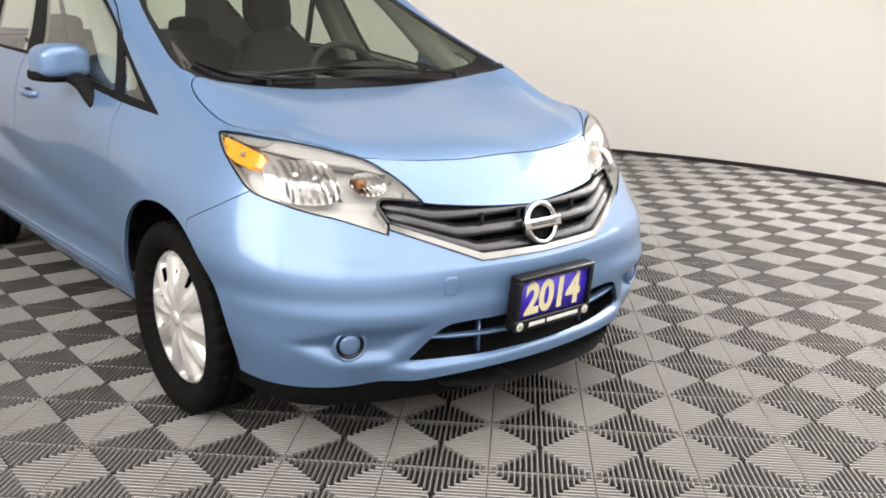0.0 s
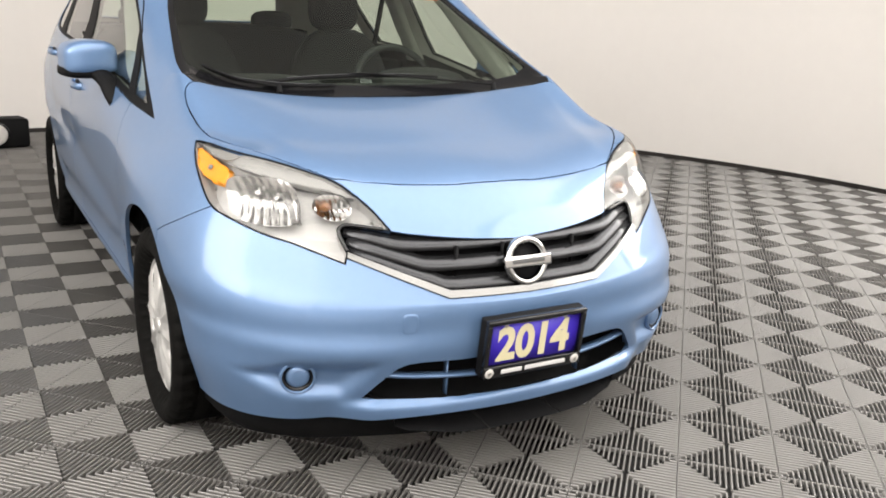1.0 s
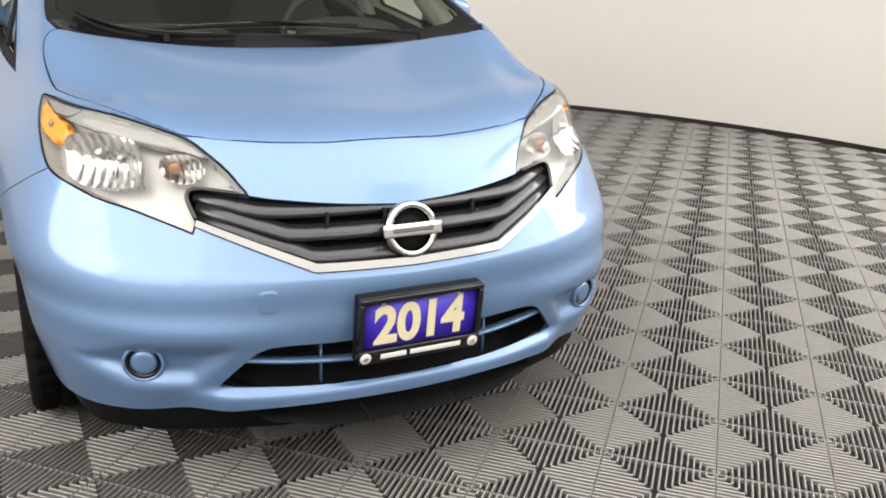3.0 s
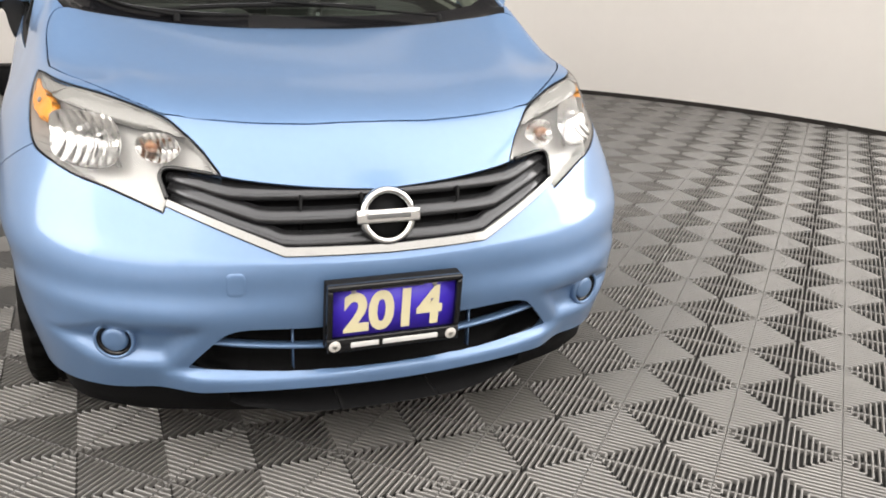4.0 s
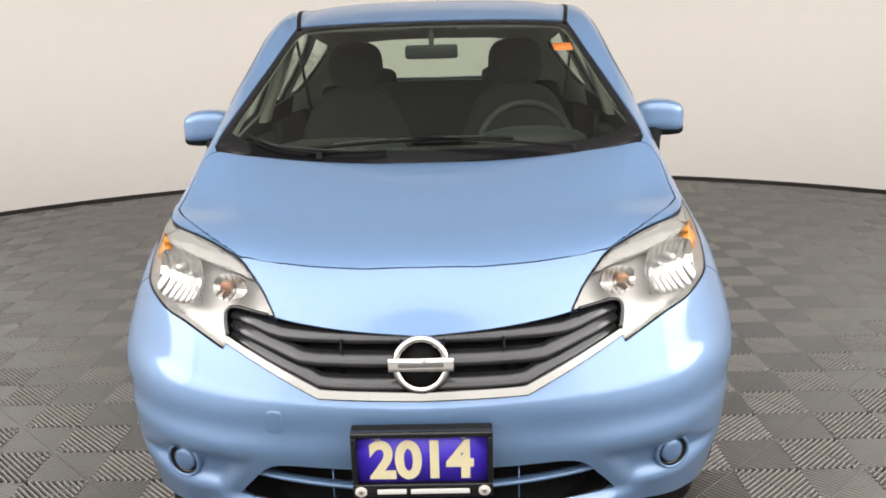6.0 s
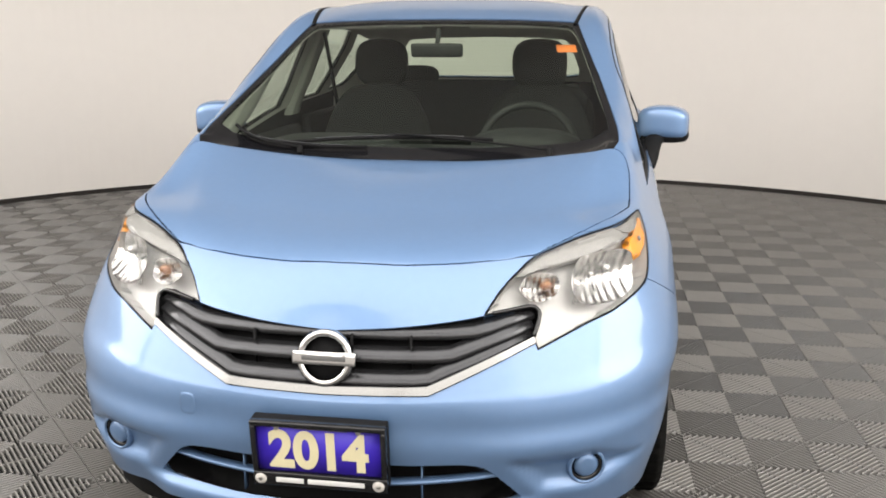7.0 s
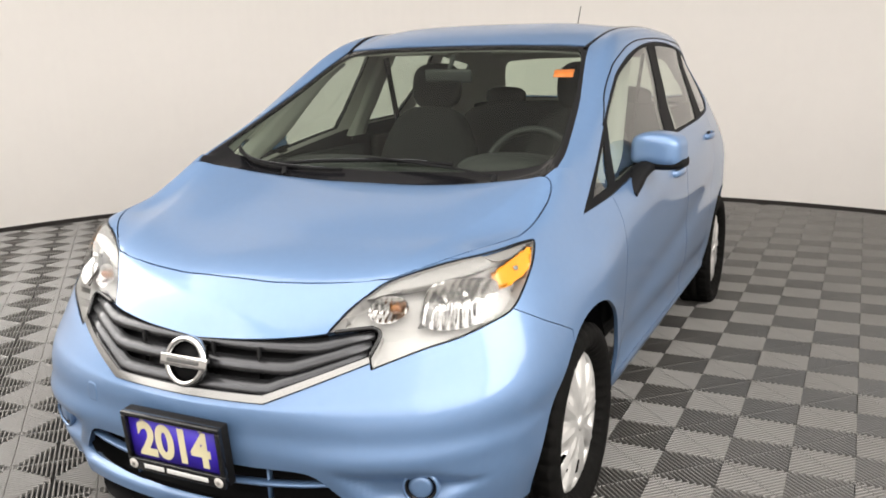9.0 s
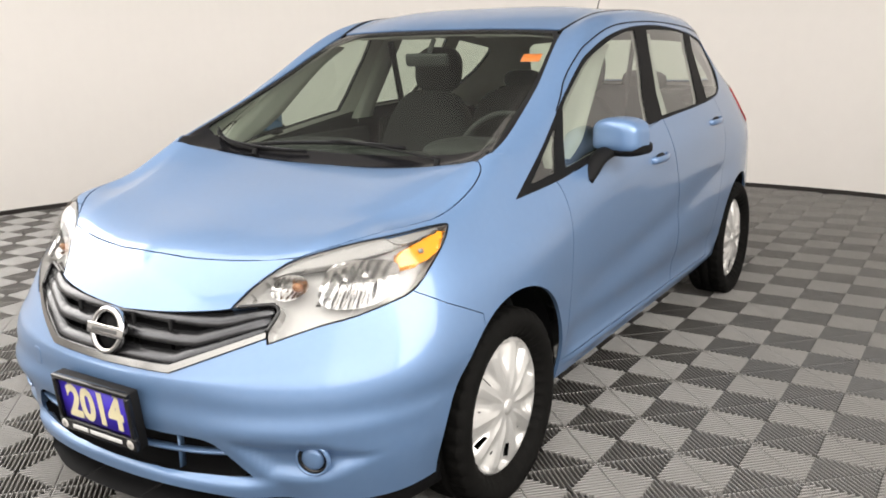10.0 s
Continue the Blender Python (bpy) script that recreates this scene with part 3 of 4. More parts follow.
panel("hood", piece("hood", both=True, gap=0.0032), PAINT, car)
panel("front_bumper", piece("front_bumper", both=True, lip=0.02), PAINT, car)
panel("roof", piece("roof", both=True), PAINT, car)
panel("cowl", piece("cowl", both=True, gap=0.0, offset=0.004), GLOSSBLACK, car, "black cowl and border round the windshield")
panel("windshield", piece("windshield", both=True, gap=0.0, lip=0.0, offset=0.003), WINDSHIELD, car, "greenish windshield glass")
panel("rear_window", piece("back_glass", both=True, gap=0.0, lip=0.0), WINDSHIELD, car)
for s in (1, -1):
    body = panel("body_side", piece("body_side", gap=0.0012), PAINT, car, side=s)
    panel("front_door", piece("front_door"), PAINT, car, side=s)
    panel("rear_door", piece("rear_door"), PAINT, car, side=s)
    panel("window_surround", piece("window_surround", gap=0.0, offset=0.003), BLACK, car, "black window surround and pillar trim", side=s)
    panel("door_window", piece("front_glass", gap=0, lip=0, offset=0.006), SIDEGLASS, car, side=s)
    panel("door_window", piece("rear_glass", gap=0, lip=0, offset=0.006), SIDEGLASS, car, side=s)
    panel("quarter_window", piece("sail_glass", gap=0, lip=0, offset=0.006), SIDEGLASS, car, side=s)
    panel("quarter_window", piece("quarter_glass", gap=0, lip=0, offset=0.006), SIDEGLASS, car, side=s)
    panel("tail_lamp", piece("tail_lamp", offset=-0.006), RED, car, "red tail lamp", side=s)


def inner_shell():
    """The dark structure behind the panels, so that no gap shows through."""
    bm = bmesh.new()
    for label in ("hood", "front_bumper", "body_side", "front_door", "rear_door", "tail_lamp"):
        b = piece(label, gap=0.0, lip=0.0, offset=0.014)
        bm = join(bm, b)
    full = join(bm, mirrored(bm))
    part("body_shell", full, SHELL, car, "dark structure behind the body panels")
    bm = bmesh.new()
    for label in ("roof", "window_surround", "cowl"):
        b = piece(label, gap=0.0, lip=0.0, offset=0.022, keep=lambda c: c.y > 1.25 or c.z > 1.15)
        bm = join(bm, b)
    b = piece("body_side", gap=0.0, lip=0.0, offset=0.020, keep=lambda c: c.z > 1.0 and c.y > 1.0)
    bm = join(bm, b)
    part("headliner", join(bm, mirrored(bm)), LINER, car, "pale cloth headliner and pillar trim")


inner_shell()

# ---- the car: parts ----
def tube(path, r, n=8):
    return sweep(oval(r, r, n), path)


def on_nose(line, dy=0.0):
    return [(x, nose(x, z) + dy, z) for x, z in line]


def ball(rx, ry, rz, power=2.0, m=None, nu=32, nv=16):
    """A superellipsoid."""
    bm = bmesh.new()
    bmesh.ops.create_uvsphere(bm, u_segments=nu, v_segments=nv, radius=1)
    for v in bm.verts:
        n = (abs(v.co.x) ** power + abs(v.co.y) ** power + abs(v.co.z) ** power) ** (1 / power)
        v.co /= n
        v.co = Vector((v.co.x * rx, v.co.y * ry, v.co.z * rz))
    if m is not None:
        bm.transform(m)
    return bm


def turned(s):
    """Mirrors a finished bmesh to the other side when s is -1."""
    return (lambda b: b) if s > 0 else mirrored


# grille
grille = part("grille", piece("grille_gap", gap=0, lip=-0.048, offset=0.052, both=True), BLACK, car, "dark grille with three satin bars")
for z0, xb, z1 in ((.703, .335, .738), (.656, .285, .716), (.608, .240, .694)):
    half = [(0, z0), (xb * 0.5, z0 + .001), (xb * 0.85, z0 + .002), (xb, z0 + .004), (xb + .03, z0 + .004 + (z1 - z0) * .16), (.40, z0 + .004 + (z1 - z0) * max(0.2, (.40 - xb) / (.462 - xb)) * .92), (.464, z1)]
    line = [(-x, z) for x, z in half[:0:-1]] + half
    path = [(x, nose(x, min(z, .738)) + 0.010, z) for x, z in line]
    part("slat", sweep([(.004, -.020), (.010, -.015), (.009, -.004), (-.018, .016), (-.023, .012), (-.019, .001), (-.004, -.016)], path), SATIN, grille)
for x in (-.05, .05, -.19, .19):
    part("rib", box(.004, .012, .10, pose(x, nose(x, .65) + .030, .65)), BLACK, grille)
for s in (1, -1):
    rim = smooth_line([(.372, .7415), (.43, .749), (.462, .751), (.478, .743), (.4815, .728), (.471, .691)], 5)
    part("frame", turned(s)(tube(on_nose(rim, -0.001), .0055)), GLOSSBLACK, grille, "black frame round the grille tip")
low = [(-.468, .687), (-.35, .640), (-.237, .595), (-.20, .5915), (0, .589), (.20, .5915), (.237, .595), (.35, .640), (.468, .687)]
part("frame", tube(on_nose(low, .004), .006), GLOSSBLACK, grille)
trim_bm = piece("grille_trim", gap=0.0005, lip=0.016, offset=-0.005, both=True)
panel("grille_trim", trim_bm, CHROME, car, "polished chrome trim under the grille")

# plain round badge: a ring crossed by a bar
badge_m = pose(-.002, nose(0, .655) - .018, .655, -14)
ring = lathe([(.049, -.006), (.052, -.0115), (.058, -.014), (.064, -.0115), (.067, -.005), (.067, .008), (.049, .008)], 56, badge_m @ pose(0, 0, 0, 0, 0, 90), closed=True)
badge = part("badge", ring, BRIGHT, car, "chrome ring badge crossed by a bar")
part("bar", box(.150, .012, .031, badge_m @ pose(0, -.010, 0), .003), BRIGHT, badge)
part("name_bar", box(.104, .002, .011, badge_m @ pose(0, -.0160, 0), .0005), STEELDARK, badge, "dark strip along the bar")
part("backing", lathe([(0, 0), (.05, 0), (.05, .02)], 32, badge_m @ pose(0, .004, 0, 0, 0, 90)), BLACK, badge)

# lower intake with one painted blade
intake = part("lower_intake", piece("intake_gap", gap=0, lip=-0.10, offset=0.105, both=True), BLACK, car, "dark lower intake")
blade = [(x, nose(x, .345) + 0.012 + 0.05 * max(0, abs(x) - .34), .3455 + .03 * (abs(x) / .41) ** 2) for x in np.linspace(-.412, .412, 33)]
part("blade", sweep([(.011, -.004), (.013, .001), (.010, .005), (-.010, .007), (-.013, .003), (-.008, -.001)], blade), PAINT, intake, "thin blue cross blade")
for x in (-.22, .22):
    part("rib", box(.003, .02, .10, pose(x, nose(x, .34) + .022, .345)), PAINT, intake)

# lower black spoiler
G0 = np.array(sill)
edge = smooth_line([tuple(p) for p in G0[:6]], 6)[:31]
bm = bmesh.new()
rows = []
for k, (x, y, z) in enumerate(edge):
    f = k / 30
    n = Vector((x * 0.9, -0.55 + y * 0.3, 0)).normalized()
    rows.append([bm.verts.new((x - n.x * d, y - n.y * d, zz)) for d, zz in ((.036 - .012 * f, z + .006), (.038 - .012 * f, z - .02), (.046 - .012 * f, .172), (.054 - .012 * f, .167), (.12, .172), (.14, z + .02))])
for a, b in zip(rows, rows[1:]):
    for i in range(5):
        bm.faces.new((a[i], b[i], b[i + 1], a[i + 1]))
bmesh.ops.recalc_face_normals(bm, faces=bm.faces[:])
bm = join(bm, mirrored(bm))
bmesh.ops.remove_doubles(bm, verts=bm.verts[:], dist=1e-5)
part("spoiler", bm, BLACK, car, "black lower front spoiler")
part("underbody", box(1.18, 3.5, .14, pose(0, 2.05, .262), .03), BLACK, car, "dark underbody")

# year plate
plate_m = pose(-.003, -.032, .4450, 6, 0, 0)
plate = part("year_plate", box(.318, .028, .168, plate_m @ pose(0, .017, 0), .004), BLACK, car, "violet-blue year plate reading 2014 in a black frame")
W, H_ = .318, .168
for sx, sz, cx, cz in ((W, .013, 0, H_ / 2 - .0065), (W, .035, 0, -H_ / 2 + .0175), (.013, H_ - .048, -W / 2 + .0065, .011), (.013, H_ - .048, W / 2 - .0065, .011)):
    part("frame", box(sx, .018, sz, plate_m @ pose(cx, -.003, cz), .003), GLOSSBLACK, plate, "black plastic plate frame")
part("panel", box(W - .02, .003, H_ - .03, plate_m @ pose(0, .0025, 0)), PLATEBLUE, plate)


def lettering(text, size, bold, m, material, parent, width=None):
    cu = bpy.data.curves.new("lettering", "FONT")
    cu.body, cu.size, cu.align_x, cu.align_y, cu.extrude, cu.offset = text, size, "CENTER", "CENTER", 0.0006, bold
    tmp = new("lettering_tmp", cu)
    dg = bpy.context.evaluated_depsgraph_get()
    me = bpy.data.meshes.new_from_object(tmp.evaluated_get(dg))
    bpy.data.objects.remove(tmp)
    bpy.data.curves.remove(cu)
    k = 1.0
    if width:
        xs = [v.co.x for v in me.vertices]
        k = width / (max(xs) - min(xs))
    me.transform(m @ pose(0, 0, 0, 90) @ Matrix.Diagonal((k, 1, 1, 1)))
    me.materials.clear()
    me.materials.append(material)
    ob = new("lettering", me)
    ob.parent = parent
    return ob


lettering("2014", .131, .0050, plate_m @ pose(-.002, -.0006, .004), CREAM, plate, .236)
for x0, x1 in ((-.104, -.038), (-.028, .106)):
    part("text_bar", box(x1 - x0, .0016, .0125, plate_m @ pose((x0 + x1) / 2, -.0124, -H_ / 2 + .0175), .0004), WHITE, plate)
part("text_bar", box(.125, .0016, .0050, plate_m @ pose(.006, .0004, H_ / 2 - .0185), .0003), STEELDARK, plate)
for x in (-.141, .139):
    disc = lathe([(0, 0), (.0125, 0), (.0138, .0012), (.0138, .003)], 24, plate_m @ pose(x, -.0135, -H_ / 2 + .0175, 0, 0, 90))
    seal = part("seal", disc, PALE, plate)
    part("emblem", lathe([(0, -.0008), (.0055, -.0004), (.006, .001)], 16, plate_m @ pose(x, -.0135, -H_ / 2 + .0175, 0, 0, 90)), STEEL, seal)
for x in (-.098, .094):
    part("bolt", lathe([(0, -.005), (.0045, -.0045), (.006, -.002), (.006, .001)], 14, plate_m @ pose(x, .001, H_ / 2 - .020, 0, 0, 90)), STEEL, plate)

# fog-lamp covers and the towing-eye cap
for s in (1, -1):
    p, n = skin((.600 * s, .165, .373))
    n = Vector((n.x * 0.6, n.y, n.z * .3)).normalized()
    m = Matrix.Translation(p + n * .006) @ n.to_track_quat("X", "Z").to_matrix().to_4x4()
    fog = part("fog_lamp", lathe([(.0395, .012), (.0425, .0135), (.0465, .010), (.048, .0), (.043, -.01), (.0395, -.004)], 40, m, closed=True), PAINT, car, "round fog-lamp cover")
    part("ring", lathe([(.0305, -.006), (.0305, .003), (.036, .004), (.0395, .0085), (.0400, -.006)], 40, m, closed=True), GLOSSBLACK, fog)
    part("cap", lathe([(0, .0130), (.018, .0125), (.026, .0100), (.0300, .005), (.0300, -.012)], 40, m), PAINT, fog)


def skin_patch(cx, cz, w, h, lift, power=4.0, n=12):
    """A small rounded square lying on the nose."""
    bm = bmesh.new()
    V = {}
    for i in range(n + 1):
        for j in range(n + 1):
            u, v = 2 * i / n - 1, 2 * j / n - 1
            k = max(abs(u), abs(v))
            q = (abs(u) ** power + abs(v) ** power) ** (1 / power)
            f = k / q if q > 0 else 1
            x, z = cx + u * f * w / 2, cz + v * f * h / 2
            p, nr = skin((x, nose(x, z), z))
            V[i, j] = bm.verts.new(p + nr * (lift if 0 < i < n and 0 < j < n else -.003))
    for i in range(n):
        for j in range(n):
            bm.faces.new((V[i, j], V[i + 1, j], V[i + 1, j + 1], V[i, j + 1]))
    bmesh.ops.recalc_face_normals(bm, faces=bm.faces[:])
    return bm


part("tow_cap", skin_patch(-.347, .521, .048, .062, .0012), PAINT, car, "small square towing-eye cap")


# headlamps
def bowl(cx, cz, rx, rz, depth, flutes=0, n=48, rings=10, sink=.009, square=2.0):
    """A reflector bowl let into the lamp behind its lens, with upright flutes in its lower half."""
    bm = bmesh.new()
    rows = []
    for j in range(rings + 1):
        q = j / rings
        row = []
        for i in range(n):
            a = 2 * math.pi * i / n
            k = (abs(math.cos(a)) ** square + abs(math.sin(a)) ** square) ** (-1 / square)
            u, w = q * k * math.cos(a), q * k * math.sin(a)
            x, z = cx + rx * u, cz + rz * w
            p, nr = skin((x, nose(x, z), z))
            d = sink + depth * (1 - q * q)
            if flutes:
                d += (0.0030 if w < 0.1 else 0.0018) * math.sin(u * flutes) * (1 - q ** 8) + 0.004 * math.cos(w * 5)
            row.append(bm.verts.new(p - nr * d))
        rows.append(row)
    for a, b in zip(rows, rows[1:]):
        for i in range(n):
            bm.faces.new((a[i], a[(i + 1) % n], b[(i + 1) % n], b[i]))
    bmesh.ops.remove_doubles(bm, verts=bm.verts[:], dist=1e-6)
    bmesh.ops.recalc_face_normals(bm, faces=bm.faces[:])
    return bm


def in_lamp(x, z, d):
    p, nr = skin((x, nose(x, z), z))
    return Matrix.Translation(p - nr * d) @ nr.to_track_quat("X", "Z").to_matrix().to_4x4()


for s in (1, -1):
    lens = panel("headlamp", piece("headlamp", gap=0.003, lip=0.004), LENS, car, "clear headlamp with amber side marker", side=s)
    part("housing", turned(s)(piece("headlamp", gap=0.004, lip=-0.042, offset=0.046)), HOUSING, lens, "bright silver lamp housing")
    part("bezel", turned(s)(piece("headlamp", gap=0.004, lip=0.02, offset=0.009, keep=lambda c: within(LAMP_BEZEL, c.x, c.z))), BEZEL, lens, "grey lamp bezel")
    part("side_marker", turned(s)(piece("headlamp", gap=0.004, lip=0.02, offset=0.006, keep=lambda c: within(LAMP_AMBER, c.x, c.z) and not within(LAMP_BEZEL, c.x, c.z))), AMBER, lens, "orange side marker")
    part("mark", turned(s)(box(.002, .016, .012, in_lamp(.727, .862, .002))), BEZEL, lens, "small grey mark on the side marker")
    part("gasket", turned(s)(sweep(oval(.0022, .0022, 6), [tuple(skin((x, nose(x, z), z))[0] - skin((x, nose(x, z), z))[1] * .004) for x, z in LAMP], cap=False)), BLACK, lens, "black rubber gasket")
    part("reflector", turned(s)(bowl(.636, .803, .078, .058, .034, 26, n=160, rings=24, square=3.0)), REFLECT, lens, "fluted mirror reflector")
    part("reflector", turned(s)(bowl(.482, .793, .048, .031, .024, 22, n=128, rings=16)), REFLECT, lens)
    part("indicator_bulb", turned(s)(ball(.020, .015, .012, 2.2, in_lamp(.498, .797, .022), 16, 10)), AMBERDARK, lens, "amber indicator bulb")
    part("bulb_cap", turned(s)(lathe([(0, .010), (.008, .009), (.010, .005), (.010, -.02)], 20, in_lamp(.655, .822, .028))), REFLECT, lens)
    part("bulb_cap", turned(s)(lathe([(0, .008), (.006, .007), (.007, .004), (.007, -.02)], 20, in_lamp(.610, .815, .028))), REFLECT, lens)
    for cx in (.563, .570):
        part("divider", turned(s)(sweep(oval(.002, .003, 6), [tuple(in_lamp(cx + .010 * k, .752 + .024 * k, .012 + .004 * (k % 2)).translation) for k in range(4)])), CHROME, lens)


# door mirrors
def door_mirror(s):
    t = turned(s)
    m = pose(.870, 1.575, 1.063, 0, 1, -10)
    cap = ball(.093, .083, .056, 4.2, None, 48, 28)
    for v in cap.verts:
        if v.co.y > 0.02:
            v.co.y = 0.02 + (v.co.y - 0.02) * 0.35
        v.co.z += -0.006 * (v.co.x / .1) ** 2 + (0.010 if v.co.z > 0 else 0) * (1 - (v.co.x / .102) ** 2)
    cap.transform(m)
    body = part("door_mirror", t(cap), PAINT, car, "blue door mirror on a black stalk")
    low_ = ball(.0945, .079, .026, 4.0, m @ pose(0, .004, -.044, 0, -2), 36, 14)
    part("lower_shell", t(low_), BLACK, body, "black lower mirror shell")
    stalk = [(.800, 1.405, .925), (.812, 1.43, .955), (.822, 1.47, .990), (.842, 1.52, 1.012), (.87, 1.56, 1.016)]
    part("stalk", t(sweep(oval(.022, .034, 12), smooth_line(stalk, 4), ups=[(1, 0, 0)] * 17)), BLACK, body)
    part("glass", t(box(.15, .004, .075, m @ pose(0, .044, .004), .001)), CHROME, body, "mirror glass")


for s in (1, -1):
    door_mirror(s)


# wheels
def wheel(s, x, y):
    hub = new("wheel")
    hub.parent = car
    hub["label"] = "black tyre with a silver ten-spoke wheel cover"
    steer = pose(x * s, y, .3065, 0, 0, 0 if s > 0 else 180)
    hub.matrix_basis = steer
    prof = [(.212, -.045), (.219, -.058), (.227, -.075), (.241, -.089), (.262, -.0965), (.284, -.0945), (.297, -.088), (.3035, -.079)]
    tread = [-.075, -.070, -.052, -.048, -.031, -.028, -.022, -.019, -.003, .003, .019, .022, .028, .031, .048, .052, .070, .075]
    prof += [(.3075, a) for a in tread] + [(r, -a) for r, a in prof[::-1]]
    bm = bmesh.new()
    n = 216
    rows = []
    for r, a in prof:
        row = []
        for i in range(n):
            rr = r
            ax = abs(a)
            if ax < .0755:
                if .020 < ax < .030:
                    rr -= .006
                elif ax >= .048 and i % 6 in (0, 1):
                    rr -= .006
                elif .030 < ax < .0485 and (i + 3) % 6 == 0:
                    rr -= .004
                elif ax < .004 and i % 2 == 0:
                    rr -= .001
            elif .078 < ax < .09 and r > .29 and i % 6 in (0, 1):
                rr -= .004
            th = 2 * math.pi * i / n
            row.append(bm.verts.new((a, rr * math.cos(th), rr * math.sin(th))))
        rows.append(row)
    for j in range(len(rows) - 1):
        for i in range(n):
            k = (i + 1) % n
            bm.faces.new((rows[j][i], rows[j][k], rows[j + 1][k], rows[j + 1][i]))
    bmesh.ops.recalc_face_normals(bm, faces=bm.faces[:])
    part("tyre", bm, RUBBER, hub, "black treaded tyre")
    # wheel cover: ten ridged spokes, scooped pockets between them, a narrow slot beside each pocket
    bm = bmesh.new()
    nr, na = 40, 320
    R = .2190
    V = []
    for j in range(nr + 1):
        q = j / nr
        r = R * q
        row = []
        for i in range(na):
            th = 2 * math.pi * i / na
            ph = (th * 10 / (2 * math.pi)) % 1.0
            crest = 1 - abs(2 * ph - 1)                  # 1 on a spoke's ridge, 0 in the middle of a pocket
            pocket = step(q, .40, .74) * (1 - step(q, .88, .955)) * math.exp(-(crest / (.26 + .22 * q)) ** 4)
            ridge = step(q, .14, .40) * (1 - step(q, .84, .95)) * max(0.0, crest - .45) ** 1.2
            a = .061 + .017 * (1 - q ** 2) + .016 * ridge - .019 * pocket
            if q < .12:
                a = .077 + .005 * math.cos(q / .12 * 1.5)
            if q > .94:
                a = .065 - .012 * ((q - .94) / .06) ** 2
            row.append(bm.verts.new((a, r * math.cos(th), r * math.sin(th))))
        V.append(row)
    for j in range(nr):
        q = (j + .5) / nr
        for i in range(na):
            k = (i + 1) % na
            ph = ((i + .5) / na * 10) % 1.0
            long_slot = int((i / na * 10) + .5) % 2
            if .15 < ph < (.26 if long_slot else .20) and (.60 if long_slot else .66) < q < (.82 if long_slot else .71):
                continue
            bm.faces.new((V[j][i], V[j][k], V[j + 1][k], V[j + 1][i]))
    bmesh.ops.remove_doubles(bm, verts=bm.verts[:], dist=1e-6)
    bmesh.ops.recalc_face_normals(bm, faces=bm.faces[:])
    cover = part("wheel_cover", bm, SILVER, hub, "silver plastic wheel cover")
    cover.matrix_basis = pose(-.004, 0, 0, 17)
    part("rim", lathe([(.02, .028), (.10, .02), (.17, .015), (.200, .025), (.2085, .045), (.204, .048), (.19, .01), (.19, -.06), (.210, -.060)], 64), BLACK, hub, "black steel rim")
    cap = lathe([(0, .005), (.020, .004), (.025, .0), (.025, -.01)], 28, pose(.0755, 0, 0))
    part("hub_cap", cap, SILVER, hub)


for s in (1, -1):
    wheel(s, .738, .820)
    wheel(s, .740, 3.428)
    for y, r in ((.822, .366), (3.43, .356)):
        liner = lathe([(r + .001, .028), (r + .002, .0), (r, -.20), (.05, -.22)], 56, pose(.765, y, .322))
        cut = bmesh.ops.bisect_plane(liner, geom=liner.faces[:] + liner.edges[:] + liner.verts[:], plane_co=(0, 0, .27), plane_no=(0, 0, -1), clear_outer=True)
        part("wheel_arch_liner", turned(s)(liner), BLACK, car)

# wipers
def wiper(arm, blade_line):
    w = part("wiper", sweep(oval(.007, .004, 8), smooth_line(arm, 5)), BLACK, car, "black windshield wiper")
    part("blade", sweep([(.003, -.006), (.005, .002), (0, .006), (-.005, .002), (-.003, -.006)], smooth_line(blade_line, 6)), BLACK, w)
    part("spine", sweep(oval(.003, .002, 6), [(x, y - .001, z + .0065) for x, y, z in smooth_line(blade_line, 6)[3:-3]]), SATIN, w)
    part("pivot", lathe([(0, .006), (.007, .005), (.010, .0), (.010, -.02)], 18, Matrix.Translation(arm[0]) @ pose(0, 0, 0, 0, -70, 90)), BLACK, w)


def at_glass(x, z, lift):
    y = BASE.ray_cast(Vector((abs(x), .5, z)), Vector((0, 1, 0)))[0].y
    p, n = skin((x, y, z))
    return tuple(p + n * lift)


wiper([at_glass(.47, 1.018, .010), at_glass(.30, 1.024, .016), at_glass(.02, 1.040, .018), at_glass(-.07, 1.044, .012)], [at_glass(-.40, 1.026, .008), at_glass(-.20, 1.036, .008), at_glass(.05, 1.042, .008), at_glass(.28, 1.040, .008)])
wiper([at_glass(-.36, 1.010, .010), at_glass(-.48, 1.026, .016), at_glass(-.56, 1.052, .016), at_glass(-.585, 1.068, .012)], [at_glass(-.60, 1.078, .008), at_glass(-.50, 1.036, .008), at_glass(-.30, 1.014, .008), at_glass(-.14, 1.012, .008)])

# roof ditches and the seams round the door frames
def flat_strip(pts, half, lift):
    """A thin strip lying on the skin along points near it."""
    bm = bmesh.new()
    on = [skin(q) for q in pts]
    rows = []
    for i, (q, n) in enumerate(on):
        d = (on[min(i + 1, len(on) - 1)][0] - on[max(i - 1, 0)][0]).normalized()
        side = d.cross(n).normalized() * half
        rows.append([bm.verts.new(q + side * k + n * h) for k, h in ((-1.1, -.006), (-1, lift), (1, lift), (1.1, -.006))])
    for a, b in zip(rows, rows[1:]):
        for i in range(3):
            bm.faces.new((a[i], a[i + 1], b[i + 1], b[i]))
    bmesh.ops.recalc_face_normals(bm, faces=bm.faces[:])
    return bm


def side_points(line):
    return [(flank(y, z), y, z) for y, z in line]


